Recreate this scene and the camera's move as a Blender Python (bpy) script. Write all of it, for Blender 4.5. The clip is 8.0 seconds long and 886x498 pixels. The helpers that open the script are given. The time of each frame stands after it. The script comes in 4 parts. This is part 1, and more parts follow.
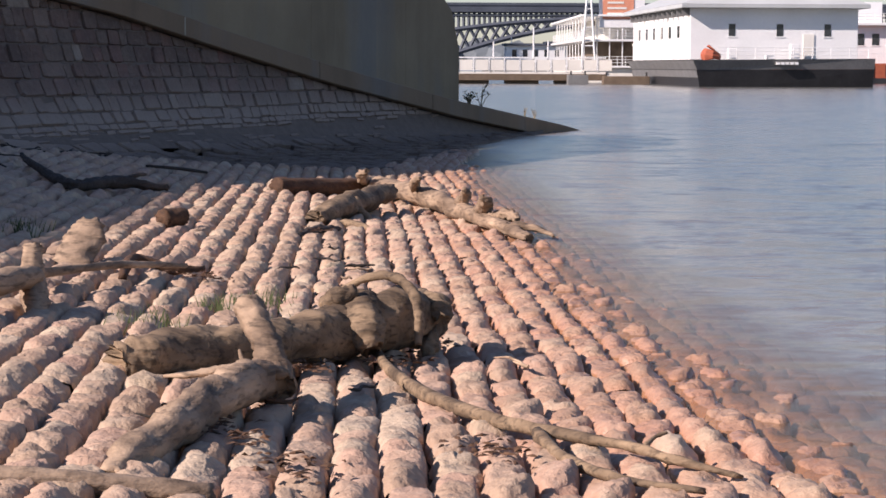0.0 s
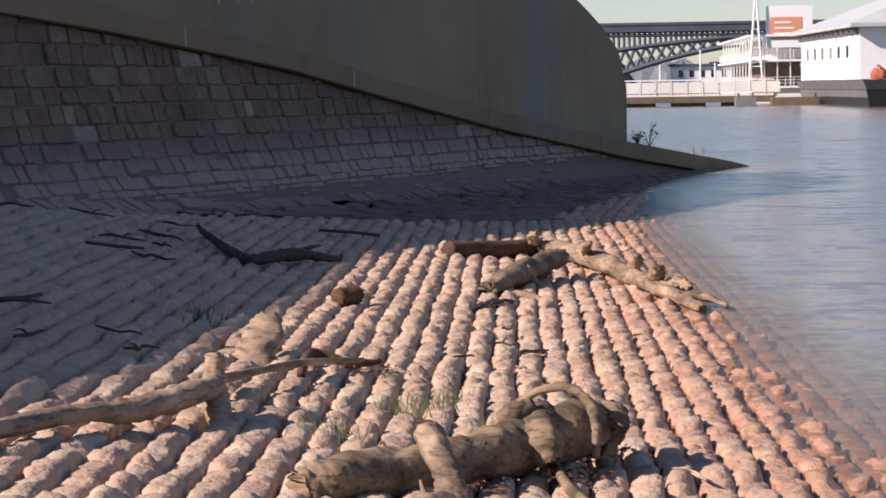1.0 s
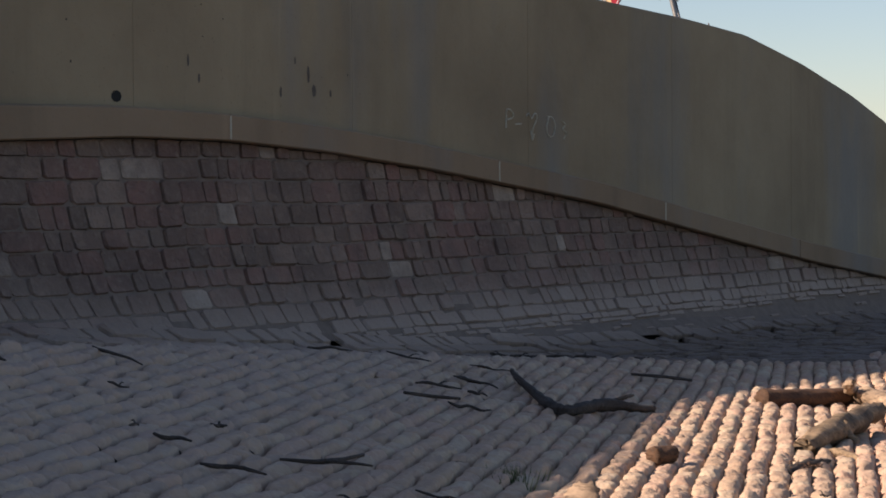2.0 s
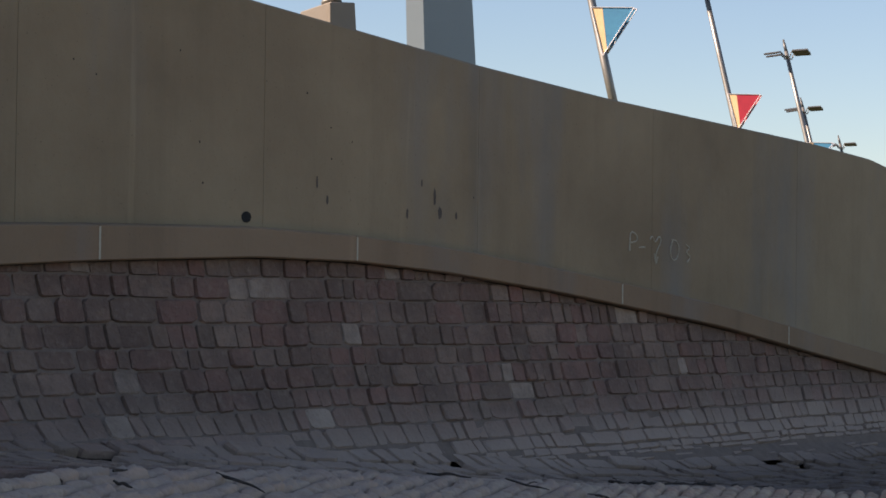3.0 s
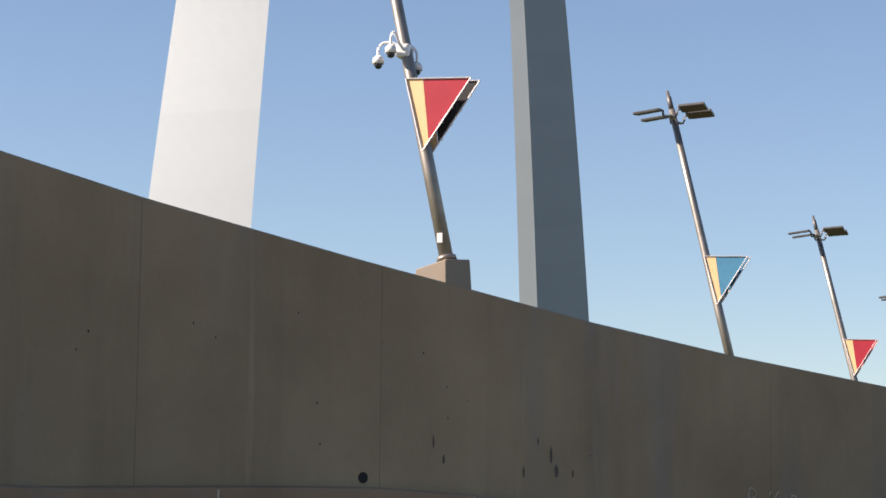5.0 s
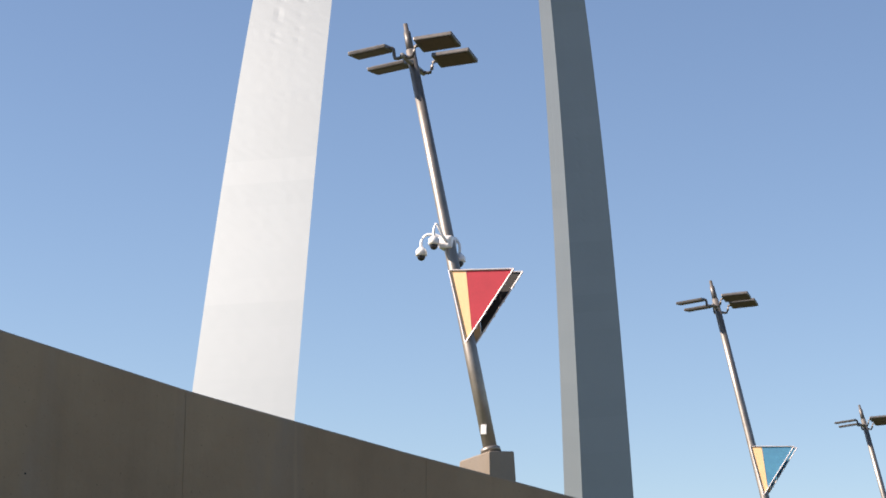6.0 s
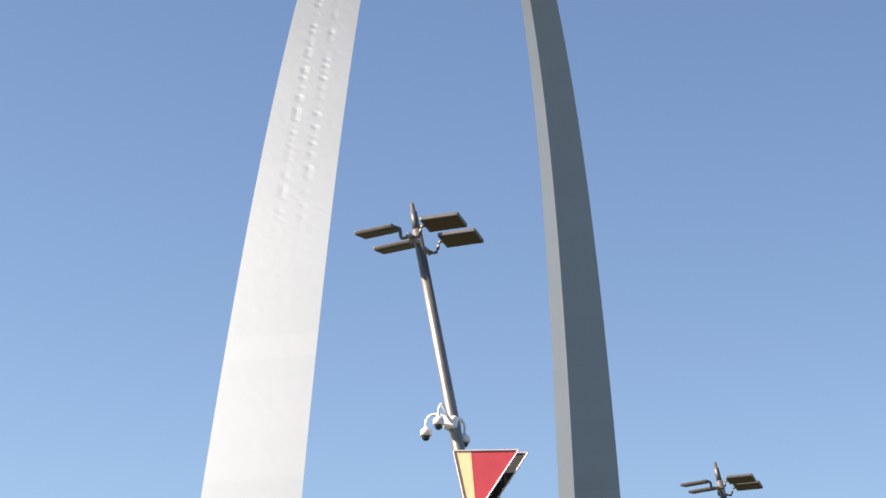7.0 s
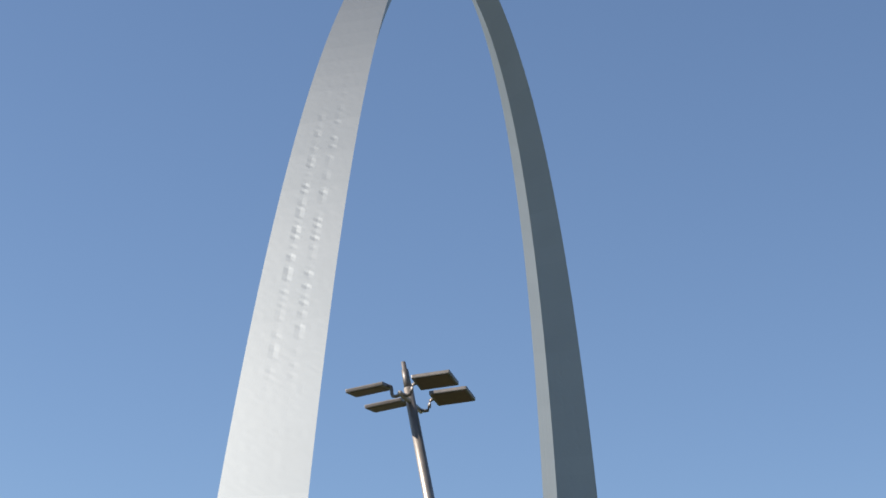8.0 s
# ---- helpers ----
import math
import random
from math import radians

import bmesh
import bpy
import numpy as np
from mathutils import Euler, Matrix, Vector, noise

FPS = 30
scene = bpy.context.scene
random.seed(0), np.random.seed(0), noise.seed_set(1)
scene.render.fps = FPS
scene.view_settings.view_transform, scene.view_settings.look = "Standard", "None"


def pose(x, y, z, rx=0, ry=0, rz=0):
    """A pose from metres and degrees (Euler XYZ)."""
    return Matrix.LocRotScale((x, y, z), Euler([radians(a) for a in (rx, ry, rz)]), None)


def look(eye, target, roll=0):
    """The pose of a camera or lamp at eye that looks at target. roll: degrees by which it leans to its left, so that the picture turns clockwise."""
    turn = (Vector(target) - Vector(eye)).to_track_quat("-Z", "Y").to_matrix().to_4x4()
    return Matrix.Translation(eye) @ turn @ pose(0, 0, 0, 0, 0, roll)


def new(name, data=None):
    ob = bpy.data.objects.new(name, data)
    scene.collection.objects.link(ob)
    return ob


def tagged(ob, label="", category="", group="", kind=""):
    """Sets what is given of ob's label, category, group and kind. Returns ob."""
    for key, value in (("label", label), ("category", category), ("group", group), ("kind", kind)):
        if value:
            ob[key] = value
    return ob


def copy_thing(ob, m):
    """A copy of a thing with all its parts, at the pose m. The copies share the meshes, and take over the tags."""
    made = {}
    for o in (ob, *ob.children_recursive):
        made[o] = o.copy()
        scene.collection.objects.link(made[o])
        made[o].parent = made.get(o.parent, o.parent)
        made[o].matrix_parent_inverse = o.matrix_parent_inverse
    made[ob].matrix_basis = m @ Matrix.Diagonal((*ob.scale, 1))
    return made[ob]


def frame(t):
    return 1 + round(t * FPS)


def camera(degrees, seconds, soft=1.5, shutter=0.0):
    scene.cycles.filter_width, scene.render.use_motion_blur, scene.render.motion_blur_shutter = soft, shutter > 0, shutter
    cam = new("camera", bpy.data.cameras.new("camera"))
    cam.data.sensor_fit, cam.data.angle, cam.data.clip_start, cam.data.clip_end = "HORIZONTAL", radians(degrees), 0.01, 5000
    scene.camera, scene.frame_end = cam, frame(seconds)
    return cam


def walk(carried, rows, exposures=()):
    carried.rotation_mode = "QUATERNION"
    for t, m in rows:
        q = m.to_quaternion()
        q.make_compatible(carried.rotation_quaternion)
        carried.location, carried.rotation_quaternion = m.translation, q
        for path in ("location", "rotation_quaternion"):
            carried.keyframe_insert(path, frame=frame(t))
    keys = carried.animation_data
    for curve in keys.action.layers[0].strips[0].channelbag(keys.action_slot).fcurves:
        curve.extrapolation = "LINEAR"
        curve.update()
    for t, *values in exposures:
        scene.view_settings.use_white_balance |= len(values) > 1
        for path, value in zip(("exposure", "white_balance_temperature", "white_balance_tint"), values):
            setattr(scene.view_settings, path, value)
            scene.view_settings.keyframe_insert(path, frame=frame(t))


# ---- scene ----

# ---------------------------------------------------------------- camera
EYE = 1.75         # height of the camera over the water at the start
PATH = [
    (0.0, 0, 0, 0, -0.89, -4.86, 0.22),
    (0.5, -.007, -.076, .238, 0.98, -4.89, -.54),
    (1.0, -.041, -.039, .528, 3.59, -4.29, -.92),
    (1.5, -.090, -.053, .805, 7.77, -2.94, -.53),
    (2.0, -.146, -.126, .999, 11.63, -1.33, -.44),
    (2.2, -.135, -.180, 1.06, 12.58, -0.53, -.25),
    (3.3, .010, -.520, 1.38, 15.60, 2.16, 0.95),
    (3.5, .018, -.538, 1.402, 15.95, 2.85, 1.04),
    (4.0, -.036, -.532, 1.481, 16.56, 4.29, 1.23),
    (4.2, -.038, -.536, 1.51, 16.98, 5.08, 1.15),
    (5.3, -.050, -.555, 1.615, 18.37, 8.96, 0.55),
    (5.5, -.051, -.557, 1.623, 18.51, 10.02, .48),
    (6.0, -.052, -.537, 1.617, 19.29, 12.77, .54),
    (6.5, -.108, -.534, 1.667, 19.77, 15.18, .80),
    (7.0, -.139, -.536, 1.677, 19.39, 17.48, 1.05),
    (7.5, -.144, -.532, 1.658, 18.88, 19.74, .47),
    (8.0, -.146, -.530, 1.646, 19.22, 21.73, .98),
]
cam = camera(23.26, 8.0, 1.6, 0.12)


def eye_pose(x, y, z, yaw, pitch, roll):
    a, b = radians(yaw), radians(pitch)
    e = Vector((x, y, z + EYE))
    return look(e, e + Vector((-math.sin(a) * math.cos(b), math.cos(a) * math.cos(b), math.sin(b))), roll)


walk(cam, [(t, eye_pose(*r)) for t, *r in PATH], [(0.0, 0.61, 6480, 23), (1.0, 0.66, 6560, 22), (2.0, 0.80, 7400, 20), (3.5, 1.08, 7450, 19), (5.5, 1.05, 7130, 17.5), (6.5, 1.2, 7100, 17), (7.0, 1.2, 7030, 16), (8.0, 1.03, 6780, 12.5)])

# ---------------------------------------------------------------- light
SUN_AZ, SUN_EL = 245.0, 31.5
world = bpy.data.worlds.new("sky")
scene.world = world
world.use_nodes = True
wn = world.node_tree
sky = wn.nodes.new("ShaderNodeTexSky")
sky.sky_type, sky.sun_disc = "NISHITA", False
sky.sun_elevation, sky.sun_rotation = radians(SUN_EL), radians(SUN_AZ)
sky.air_density, sky.dust_density, sky.ozone_density = 1.1, 0.6, 3.8
sky.altitude = 900
wn.links.new(sky.outputs[0], wn.nodes["Background"].inputs[0])
wn.nodes["Background"].inputs[1].default_value = 0.075
sun = new("sun", bpy.data.lights.new("sun", "SUN"))
sun.data.energy, sun.data.angle, sun.data.color = 5.0, radians(0.5), (1.0, 0.91, 0.81)
sa, se = radians(SUN_AZ), radians(SUN_EL)
sun.matrix_world = look((0, 0, 60), Vector((0, 0, 60)) - Vector((math.sin(sa) * math.cos(se), math.cos(sa) * math.cos(se), math.sin(se))))


# ---------------------------------------------------------------- the water's edge
SHORE = [(-10, 2.7), (4, 2.05), (8.8, 1.63), (10.3, 1.48), (12.2, 1.31), (15, 1.14), (18.4, 1.0), (23.6, .84), (30, .64), (35, .60), (40, .85), (44, 1.25), (48.5, 2.0), (54, 3.1), (57.3, 4.3), (59.5, 4.9), (61, 3.5), (64, -9), (80, -9)]


def table(tab, y):
    if y <= tab[0][0]:
        return tab[0][1]
    for (a, p), (b, q) in zip(tab, tab[1:]):
        if y <= b:
            return p + (q - p) * (y - a) / (b - a)
    return tab[-1][1]


# ---------------------------------------------------------------- materials
def nodes_of(name, rough, metal):
    m = bpy.data.materials.new(name)
    m.use_nodes = True
    t = m.node_tree
    b = t.nodes["Principled BSDF"]
    b.inputs["Roughness"].default_value, b.inputs["Metallic"].default_value = rough, metal
    return m, t, b


def noise_tex(t, scale, detail=4.0, stretch=None, rough=0.55):
    n = t.nodes.new("ShaderNodeTexNoise")
    n.inputs["Scale"].default_value, n.inputs["Detail"].default_value, n.inputs["Roughness"].default_value = scale, detail, rough
    place = t.nodes.new("ShaderNodeNewGeometry").outputs["Position"]
    if stretch:
        p = t.nodes.new("ShaderNodeMapping")
        p.inputs["Scale"].default_value = stretch
        t.links.new(place, p.inputs[0])
        t.links.new(p.outputs[0], n.inputs["Vector"])
    else:
        t.links.new(place, n.inputs["Vector"])
    return n.outputs["Fac"]


def ramp(t, fac, stops):
    r = t.nodes.new("ShaderNodeValToRGB")
    e = r.color_ramp.elements
    while len(e) < len(stops):
        e.new(0.5)
    for k, (p, c) in zip(e, stops):
        k.position, k.color = p, (*c, 1)
    t.links.new(fac, r.inputs[0])
    return r.outputs[0]


def mixed(t, fac, a, b, how="MIX"):
    n = t.nodes.new("ShaderNodeMix")
    n.data_type, n.blend_type = "RGBA", how
    for k, v in ((0, fac), (6, a), (7, b)):
        if isinstance(v, bpy.types.NodeSocket):
            t.links.new(v, n.inputs[k])
        elif k == 0:
            n.inputs[0].default_value = v
        else:
            n.inputs[k].default_value = (*v, 1)
    return n.outputs[2]


def span(t, val, a, b, lo=0.0, hi=1.0):
    n = t.nodes.new("ShaderNodeMapRange")
    n.inputs[1].default_value, n.inputs[2].default_value, n.inputs[3].default_value, n.inputs[4].default_value = a, b, lo, hi
    t.links.new(val, n.inputs[0])
    return n.outputs[0]


def bump(t, b, height, strength, dist=0.02):
    n = t.nodes.new("ShaderNodeBump")
    n.inputs["Strength"].default_value, n.inputs["Distance"].default_value = strength, dist
    t.links.new(height, n.inputs["Height"])
    old = b.inputs["Normal"].links
    if old:
        t.links.new(old[0].from_socket, n.inputs["Normal"])
    t.links.new(n.outputs[0], b.inputs["Normal"])


def own_random(t, joined):
    if joined:
        return t.nodes.new("ShaderNodeNewGeometry").outputs["Random Per Island"]
    return t.nodes.new("ShaderNodeObjectInfo").outputs["Random"]


def height_of(t):
    g = t.nodes.new("ShaderNodeNewGeometry")
    s = t.nodes.new("ShaderNodeSeparateXYZ")
    t.links.new(g.outputs["Position"], s.inputs[0])
    return s


def grainy(name, dark, light, scale, rough=0.8, metal=0.0, relief=0.3, dist=0.01, fine=60.0, stretch=None, speck=.25):
    """Two scales of variation and a fine relief."""
    m, t, b = nodes_of(name, rough, metal)
    big = noise_tex(t, scale, 5, stretch)
    small = noise_tex(t, fine, 3, stretch)
    c = ramp(t, big, [(0.3, dark), (0.7, light)])
    c = mixed(t, speck, c, ramp(t, small, [(0.3, tuple(.5 * v for v in dark)), (0.7, tuple(min(1, 1.25 * v) for v in light))]))
    t.links.new(c, b.inputs["Base Color"])
    if relief:
        bump(t, b, small, relief, dist)
    return m


def cobble_material(name, joined):
    m, t, b = nodes_of(name, 0.85, 0)
    r = own_random(t, joined)
    c = ramp(t, r, [(0.0, (.35, .242, .165)), (0.3, (.425, .300, .208)), (0.55, (.445, .288, .207)), (0.8, (.435, .330, .230)), (1.0, (.485, .378, .272))])
    blot = noise_tex(t, 7, 4, None, .5)
    c = mixed(t, span(t, blot, .45, .70, .0, .40), c, (.34, .21, .14))
    crust = noise_tex(t, 15, 3, None, .5)
    c = mixed(t, span(t, crust, .52, .72, 0, .28), c, (.60, .48, .36))
    pits = noise_tex(t, 26, 3, None, .5)
    c = mixed(t, span(t, pits, .62, .76, 0, .45), c, (.22, .145, .098))
    moss = noise_tex(t, 1.3, 3)
    c = mixed(t, span(t, moss, .62, .80, 0, .35), c, (.30, .26, .13))
    s = height_of(t)
    # a duller grey-brown, stronger up the bank
    height_tone = span(t, s.outputs["Z"], .40, .95, 0, .65)
    c = mixed(t, height_tone, c, (.37, .285, .225))
    wet = span(t, s.outputs["Z"], .09, .01)
    c = mixed(t, wet, c, mixed(t, .5, c, (.38, .155, .08)))
    t.links.new(c, b.inputs["Base Color"])
    t.links.new(span(t, wet, 0, 1, .88, .42), b.inputs["Roughness"])
    bump(t, b, noise_tex(t, 11, 3, None, .5), .7, .035)
    bump(t, b, noise_tex(t, 28, 4, None, .55), .6, .018)
    return m


def revet_material(name, joined):
    m, t, b = nodes_of(name, 0.9, 0)
    r = own_random(t, joined)
    c = ramp(t, r, [(0.0, (.165, .112, .082)), (0.25, (.215, .130, .096)), (0.5, (.235, .122, .094)), (0.7, (.215, .150, .110)), (0.9, (.265, .175, .13)), (0.97, (.27, .185, .135)), (0.98, (.38, .29, .22)), (1.0, (.42, .33, .255))])
    stain = noise_tex(t, .7, 5, None, .6)
    c = mixed(t, span(t, stain, .40, .66, 0, .65), c, (.125, .078, .060))
    c = mixed(t, span(t, noise_tex(t, 2.5, 6, None, .7), .45, .65, 0, .5), c, (.105, .072, .056))
    c = mixed(t, span(t, noise_tex(t, 8, 5, None, .65), .52, .70, 0, .4), c, (.30, .225, .17))
    # a paler brown mixed into the lower stones, with an uneven upper edge
    s = height_of(t)
    level = t.nodes.new("ShaderNodeMath")
    level.operation = "MULTIPLY_ADD"
    level.inputs[1].default_value = .9
    t.links.new(noise_tex(t, .6, 4, None, .6), level.inputs[0])
    t.links.new(s.outputs["Z"], level.inputs[2])
    height_tone = span(t, level.outputs[0], 2.3, 1.2, 0, .8)
    c = mixed(t, height_tone, c, mixed(t, .25, (.345, .265, .21), c))
    # low flat stones get a lighter colour to offset weak grazing light
    c = mixed(t, span(t, s.outputs["Z"], 1.35, .80, 0, .6), c, (.42, .325, .26))
    # the stones at the waterline are soaked
    c = mixed(t, span(t, s.outputs["Z"], .55, .10, 0, .65), c, (.085, .062, .050))
    t.links.new(c, b.inputs["Base Color"])
    bump(t, b, noise_tex(t, 9, 6, None, .65), .9, .06)
    bump(t, b, noise_tex(t, 55, 4), .4, .01)
    return m


def concrete_material(name, dark, light, streak):
    m, t, b = nodes_of(name, 0.85, 0)
    c = ramp(t, noise_tex(t, .35, 6, None, .6), [(0.3, dark), (0.7, light)])
    c = mixed(t, span(t, noise_tex(t, .8, 5, (1.2, 1.2, .10), .6), .50, .78, 0, streak), c, tuple(.55 * v for v in dark))
    c = mixed(t, span(t, noise_tex(t, .5, 4, (1.3, 1.3, .22)), .52, .74, 0, .6), c, (.185, .19, .185))
    c = mixed(t, span(t, noise_tex(t, 1.6, 4, (1.3, 1.3, .06)), .66, .78, 0, .4), c, tuple(min(1, 1.4 * v) for v in light))
    c = mixed(t, span(t, noise_tex(t, 26, 3), .66, .74, 0, .5), c, tuple(.45 * v for v in dark))
    t.links.new(c, b.inputs["Base Color"])
    bump(t, b, noise_tex(t, 5, 6), .25, .03)
    bump(t, b, noise_tex(t, 60, 4), .25, .006)
    return m


def steel_material(name):
    m, t, b = nodes_of(name, 0.45, 1.0)
    c = ramp(t, own_random(t, False), [(0.0, (.208, .236, .253)), (1.0, (.218, .246, .263))])
    c = mixed(t, span(t, noise_tex(t, .09, 5, (1, 1, .6)), .35, .7, 0, .25), c, (.210, .231, .244))
    t.links.new(c, b.inputs["Base Color"])
    t.links.new(span(t, noise_tex(t, .12, 4), .3, .7, .55, .565), b.inputs["Roughness"])
    return m


def wood_material(name, dark, light, along=(1, 1, 1)):
    m, t, b = nodes_of(name, 0.85, 0)
    g = noise_tex(t, 5, 6, along, .6)
    c = ramp(t, g, [(0.28, dark), (0.5, tuple((a + d) / 2 for a, d in zip(dark, light))), (0.72, light)])
    grain = noise_tex(t, 34, 4, tuple(v if v == 1 else .22 for v in along), .6)
    c = mixed(t, span(t, noise_tex(t, 2.2, 4, along, .6), .50, .62, 0, .6), c, tuple(1.2 * v for v in dark))
    c = mixed(t, span(t, grain, .50, .68, 0, .75), c, tuple(.4 * v for v in dark))
    t.links.new(c, b.inputs["Base Color"])
    bump(t, b, g, .8, .06)
    bump(t, b, grain, .7, .009)
    return m


def water_material(name):
    m, t, b = nodes_of(name, 0.20, 0)
    s = height_of(t)
    reach = t.nodes.new("ShaderNodeFloatCurve")
    curve = reach.mapping.curves[0]
    line = [((y + 10) / 90, (table(SHORE, y) - (1.4 if y > 46 else .4 if y > 41 else 0) + 10.5) / 20) for y in (-10, 0, 5, 9, 12, 15, 19, 24, 30, 35, 40, 44, 49, 54, 57, 59.5, 61, 64, 80)]
    curve.points[0].location, curve.points[1].location = line[0], line[-1]
    for p in line[1:-1]:
        curve.points.new(*p)
    reach.mapping.update()
    t.links.new(span(t, s.outputs["Y"], -10, 80), reach.inputs["Value"])
    off = t.nodes.new("ShaderNodeMath")
    off.operation = "MULTIPLY_ADD"
    off.inputs[1].default_value = -20.0
    t.links.new(reach.outputs[0], off.inputs[0])
    east = t.nodes.new("ShaderNodeMath")
    east.operation = "ADD"
    east.inputs[1].default_value = 10.5
    t.links.new(s.outputs["X"], east.inputs[0])
    t.links.new(east.outputs[0], off.inputs[2])
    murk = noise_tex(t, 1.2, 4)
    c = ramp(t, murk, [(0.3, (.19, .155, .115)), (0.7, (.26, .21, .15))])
    # offshore grey is kept pale to suggest haze; the inshore brown is murk
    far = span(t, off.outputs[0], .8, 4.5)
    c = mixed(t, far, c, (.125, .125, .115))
    t.links.new(c, b.inputs["Base Color"])
    b.inputs["IOR"].default_value = 1.33
    flat = t.nodes.new("ShaderNodeCombineXYZ")
    flat.inputs[2].default_value = 1.0
    total = flat.outputs[0]
    for scale, stretch, amp in ((2.0, (.5, 1.0, 1), .46), (.3, (.5, 1.2, 1), .16), (6.0, (.6, 1.0, 1), .30)):
        wv = t.nodes.new("ShaderNodeTexNoise")
        wv.inputs["Scale"].default_value, wv.inputs["Detail"].default_value, wv.inputs["Roughness"].default_value = scale, 4, .6
        mp = t.nodes.new("ShaderNodeMapping")
        mp.inputs["Scale"].default_value, mp.inputs["Rotation"].default_value = stretch, (0, 0, .1)
        t.links.new(t.nodes.new("ShaderNodeNewGeometry").outputs["Position"], mp.inputs[0])
        t.links.new(mp.outputs[0], wv.inputs["Vector"])
        low = t.nodes.new("ShaderNodeVectorMath")
        low.operation, low.inputs[1].default_value = "SUBTRACT", (.5, .5, .5)
        t.links.new(wv.outputs["Color"], low.inputs[0])
        amount = t.nodes.new("ShaderNodeVectorMath")
        amount.operation, amount.inputs[1].default_value = "MULTIPLY", (amp * .7, amp, 0)
        t.links.new(low.outputs[0], amount.inputs[0])
        add = t.nodes.new("ShaderNodeVectorMath")
        add.operation = "ADD"
        t.links.new(total, add.inputs[0])
        t.links.new(amount.outputs[0], add.inputs[1])
        total = add.outputs[0]
    unit = t.nodes.new("ShaderNodeVectorMath")
    unit.operation = "NORMALIZE"
    t.links.new(total, unit.inputs[0])
    t.links.new(unit.outputs[0], b.inputs["Normal"])
    clear = t.nodes.new("ShaderNodeBsdfTransparent")
    clear.inputs[0].default_value = (.93, .86, .76, 1)
    mix = t.nodes.new("ShaderNodeMixShader")
    t.links.new(span(t, off.outputs[0], -.1, 1.5, .10, 1.0), mix.inputs[0])
    t.links.new(clear.outputs[0], mix.inputs[1])
    t.links.new(b.outputs[0], mix.inputs[2])
    t.links.new(mix.outputs[0], t.nodes["Material Output"].inputs[0])
    return m


M_COB = cobble_material("paving_stones", True)
M_COB_ONE = cobble_material("paving_stone", False)
M_REV = revet_material("levee_blocks", True)
M_REV_ONE = revet_material("levee_block", False)
M_MUD = grainy("river_mud", (.055, .045, .035), (.12, .095, .075), 2.0, .9, 0, .5, .02)
M_CONC = concrete_material("board_marked_concrete", (.225, .165, .097), (.33, .255, .155), .4)
M_COPE = concrete_material("ledge_concrete", (.22, .145, .085), (.28, .195, .12), .5)
M_LAMP_BASE = concrete_material("footing_concrete", (.20, .165, .13), (.26, .215, .17), .3)
M_STEEL = steel_material("stainless_steel")
M_POLE = grainy("galvanised_steel", (.21, .195, .175), (.30, .28, .255), 3, .45, .7, .1, .003)
M_FIX = grainy("fixture_metal", (.10, .095, .09), (.16, .15, .145), 6, .5, .5, .1, .003)
M_LENS = grainy("fixture_lens", (.065, .038, .030), (.10, .060, .048), 8, .6, 0, .1, .003)
M_RED = grainy("red_banner", (.36, .012, .028), (.44, .018, .036), 3, .6, 0, .2, .004)
M_BLUE = grainy("blue_banner", (.035, .17, .30), (.05, .24, .38), 3, .6, 0, .2, .004)
M_TAN = grainy("yellow_banner", (.80, .50, .25), (.88, .57, .30), 3, .6, 0, .2, .004)
M_GAP_SHADE = grainy("pennant_gap_shade", (.012, .012, .012), (.03, .03, .03), 6, .7)
M_RIM = grainy("banner_frame", (.60, .56, .56), (.72, .68, .68), 6, .4, .3, .1, .002)
M_CAMWHITE = grainy("white_plastic", (.72, .72, .72), (.80, .80, .80), 6, .35, 0, .05, .002)
M_DOME = grainy("smoked_dome", (.015, .015, .02), (.03, .03, .035), 6, .12)
M_LOG = wood_material("weathered_bark", (.050, .032, .019), (.36, .25, .15), (.3, 1, 1))
M_PALE = wood_material("bleached_wood", (.10, .066, .042), (.52, .37, .245), (.45, .45, 1))
M_BROWN = wood_material("brown_wood", (.045, .021, .010), (.155, .078, .038), (.4, 1, 1))
M_DARKWOOD = wood_material("dark_wet_wood", (.025, .02, .016), (.07, .055, .045))
M_WATER = water_material("river_water")
M_WHITE = grainy("white_boat_paint", (.74, .74, .72), (.82, .82, .80), .3, .5, 0, .05, .01, 5, None, .05)
M_CREAM = grainy("cream_boat_paint", (.70, .67, .60), (.80, .77, .69), .3, .5, 0, .05, .01, 5, None, .05)
M_ROOF = grainy("grey_boat_roof", (.40, .42, .41), (.50, .52, .51), .3, .6, 0, .05, .01, 5, None, .05)
M_HULL = grainy("black_hull_paint", (.012, .012, .014), (.03, .03, .032), .8, .5, 0, .1, .01, 6)
M_GREYHULL = grainy("grey_hull_paint", (.13, .13, .13), (.20, .20, .195), .8, .55, 0, .1, .01, 6)
M_RUST = grainy("rust_red_paint", (.30, .07, .035), (.42, .11, .05), 2, .7)
M_SIGN = grainy("orange_sign", (.62, .24, .14), (.72, .31, .19), 2, .6)
M_GLASS = grainy("dark_window_glass", (.02, .025, .03), (.05, .055, .06), 2, .1, 0, 0)
M_IRON = grainy("bridge_iron", (.045, .055, .075), (.075, .09, .115), .2, .7, 0, .1, .01, 3)
M_DECK = grainy("timber_pier", (.10, .07, .045), (.17, .125, .085), 1.2, .85)
M_LEAF = grainy("weed_leaves", (.025, .045, .015), (.07, .10, .03), 20, .6, 0, .1, .002)
M_STEM = grainy("dry_stems", (.20, .16, .09), (.32, .26, .16), 20, .8, 0, .1, .002)
M_GRASS = grainy("lawn", (.05, .075, .025), (.10, .12, .045), .5, .9)
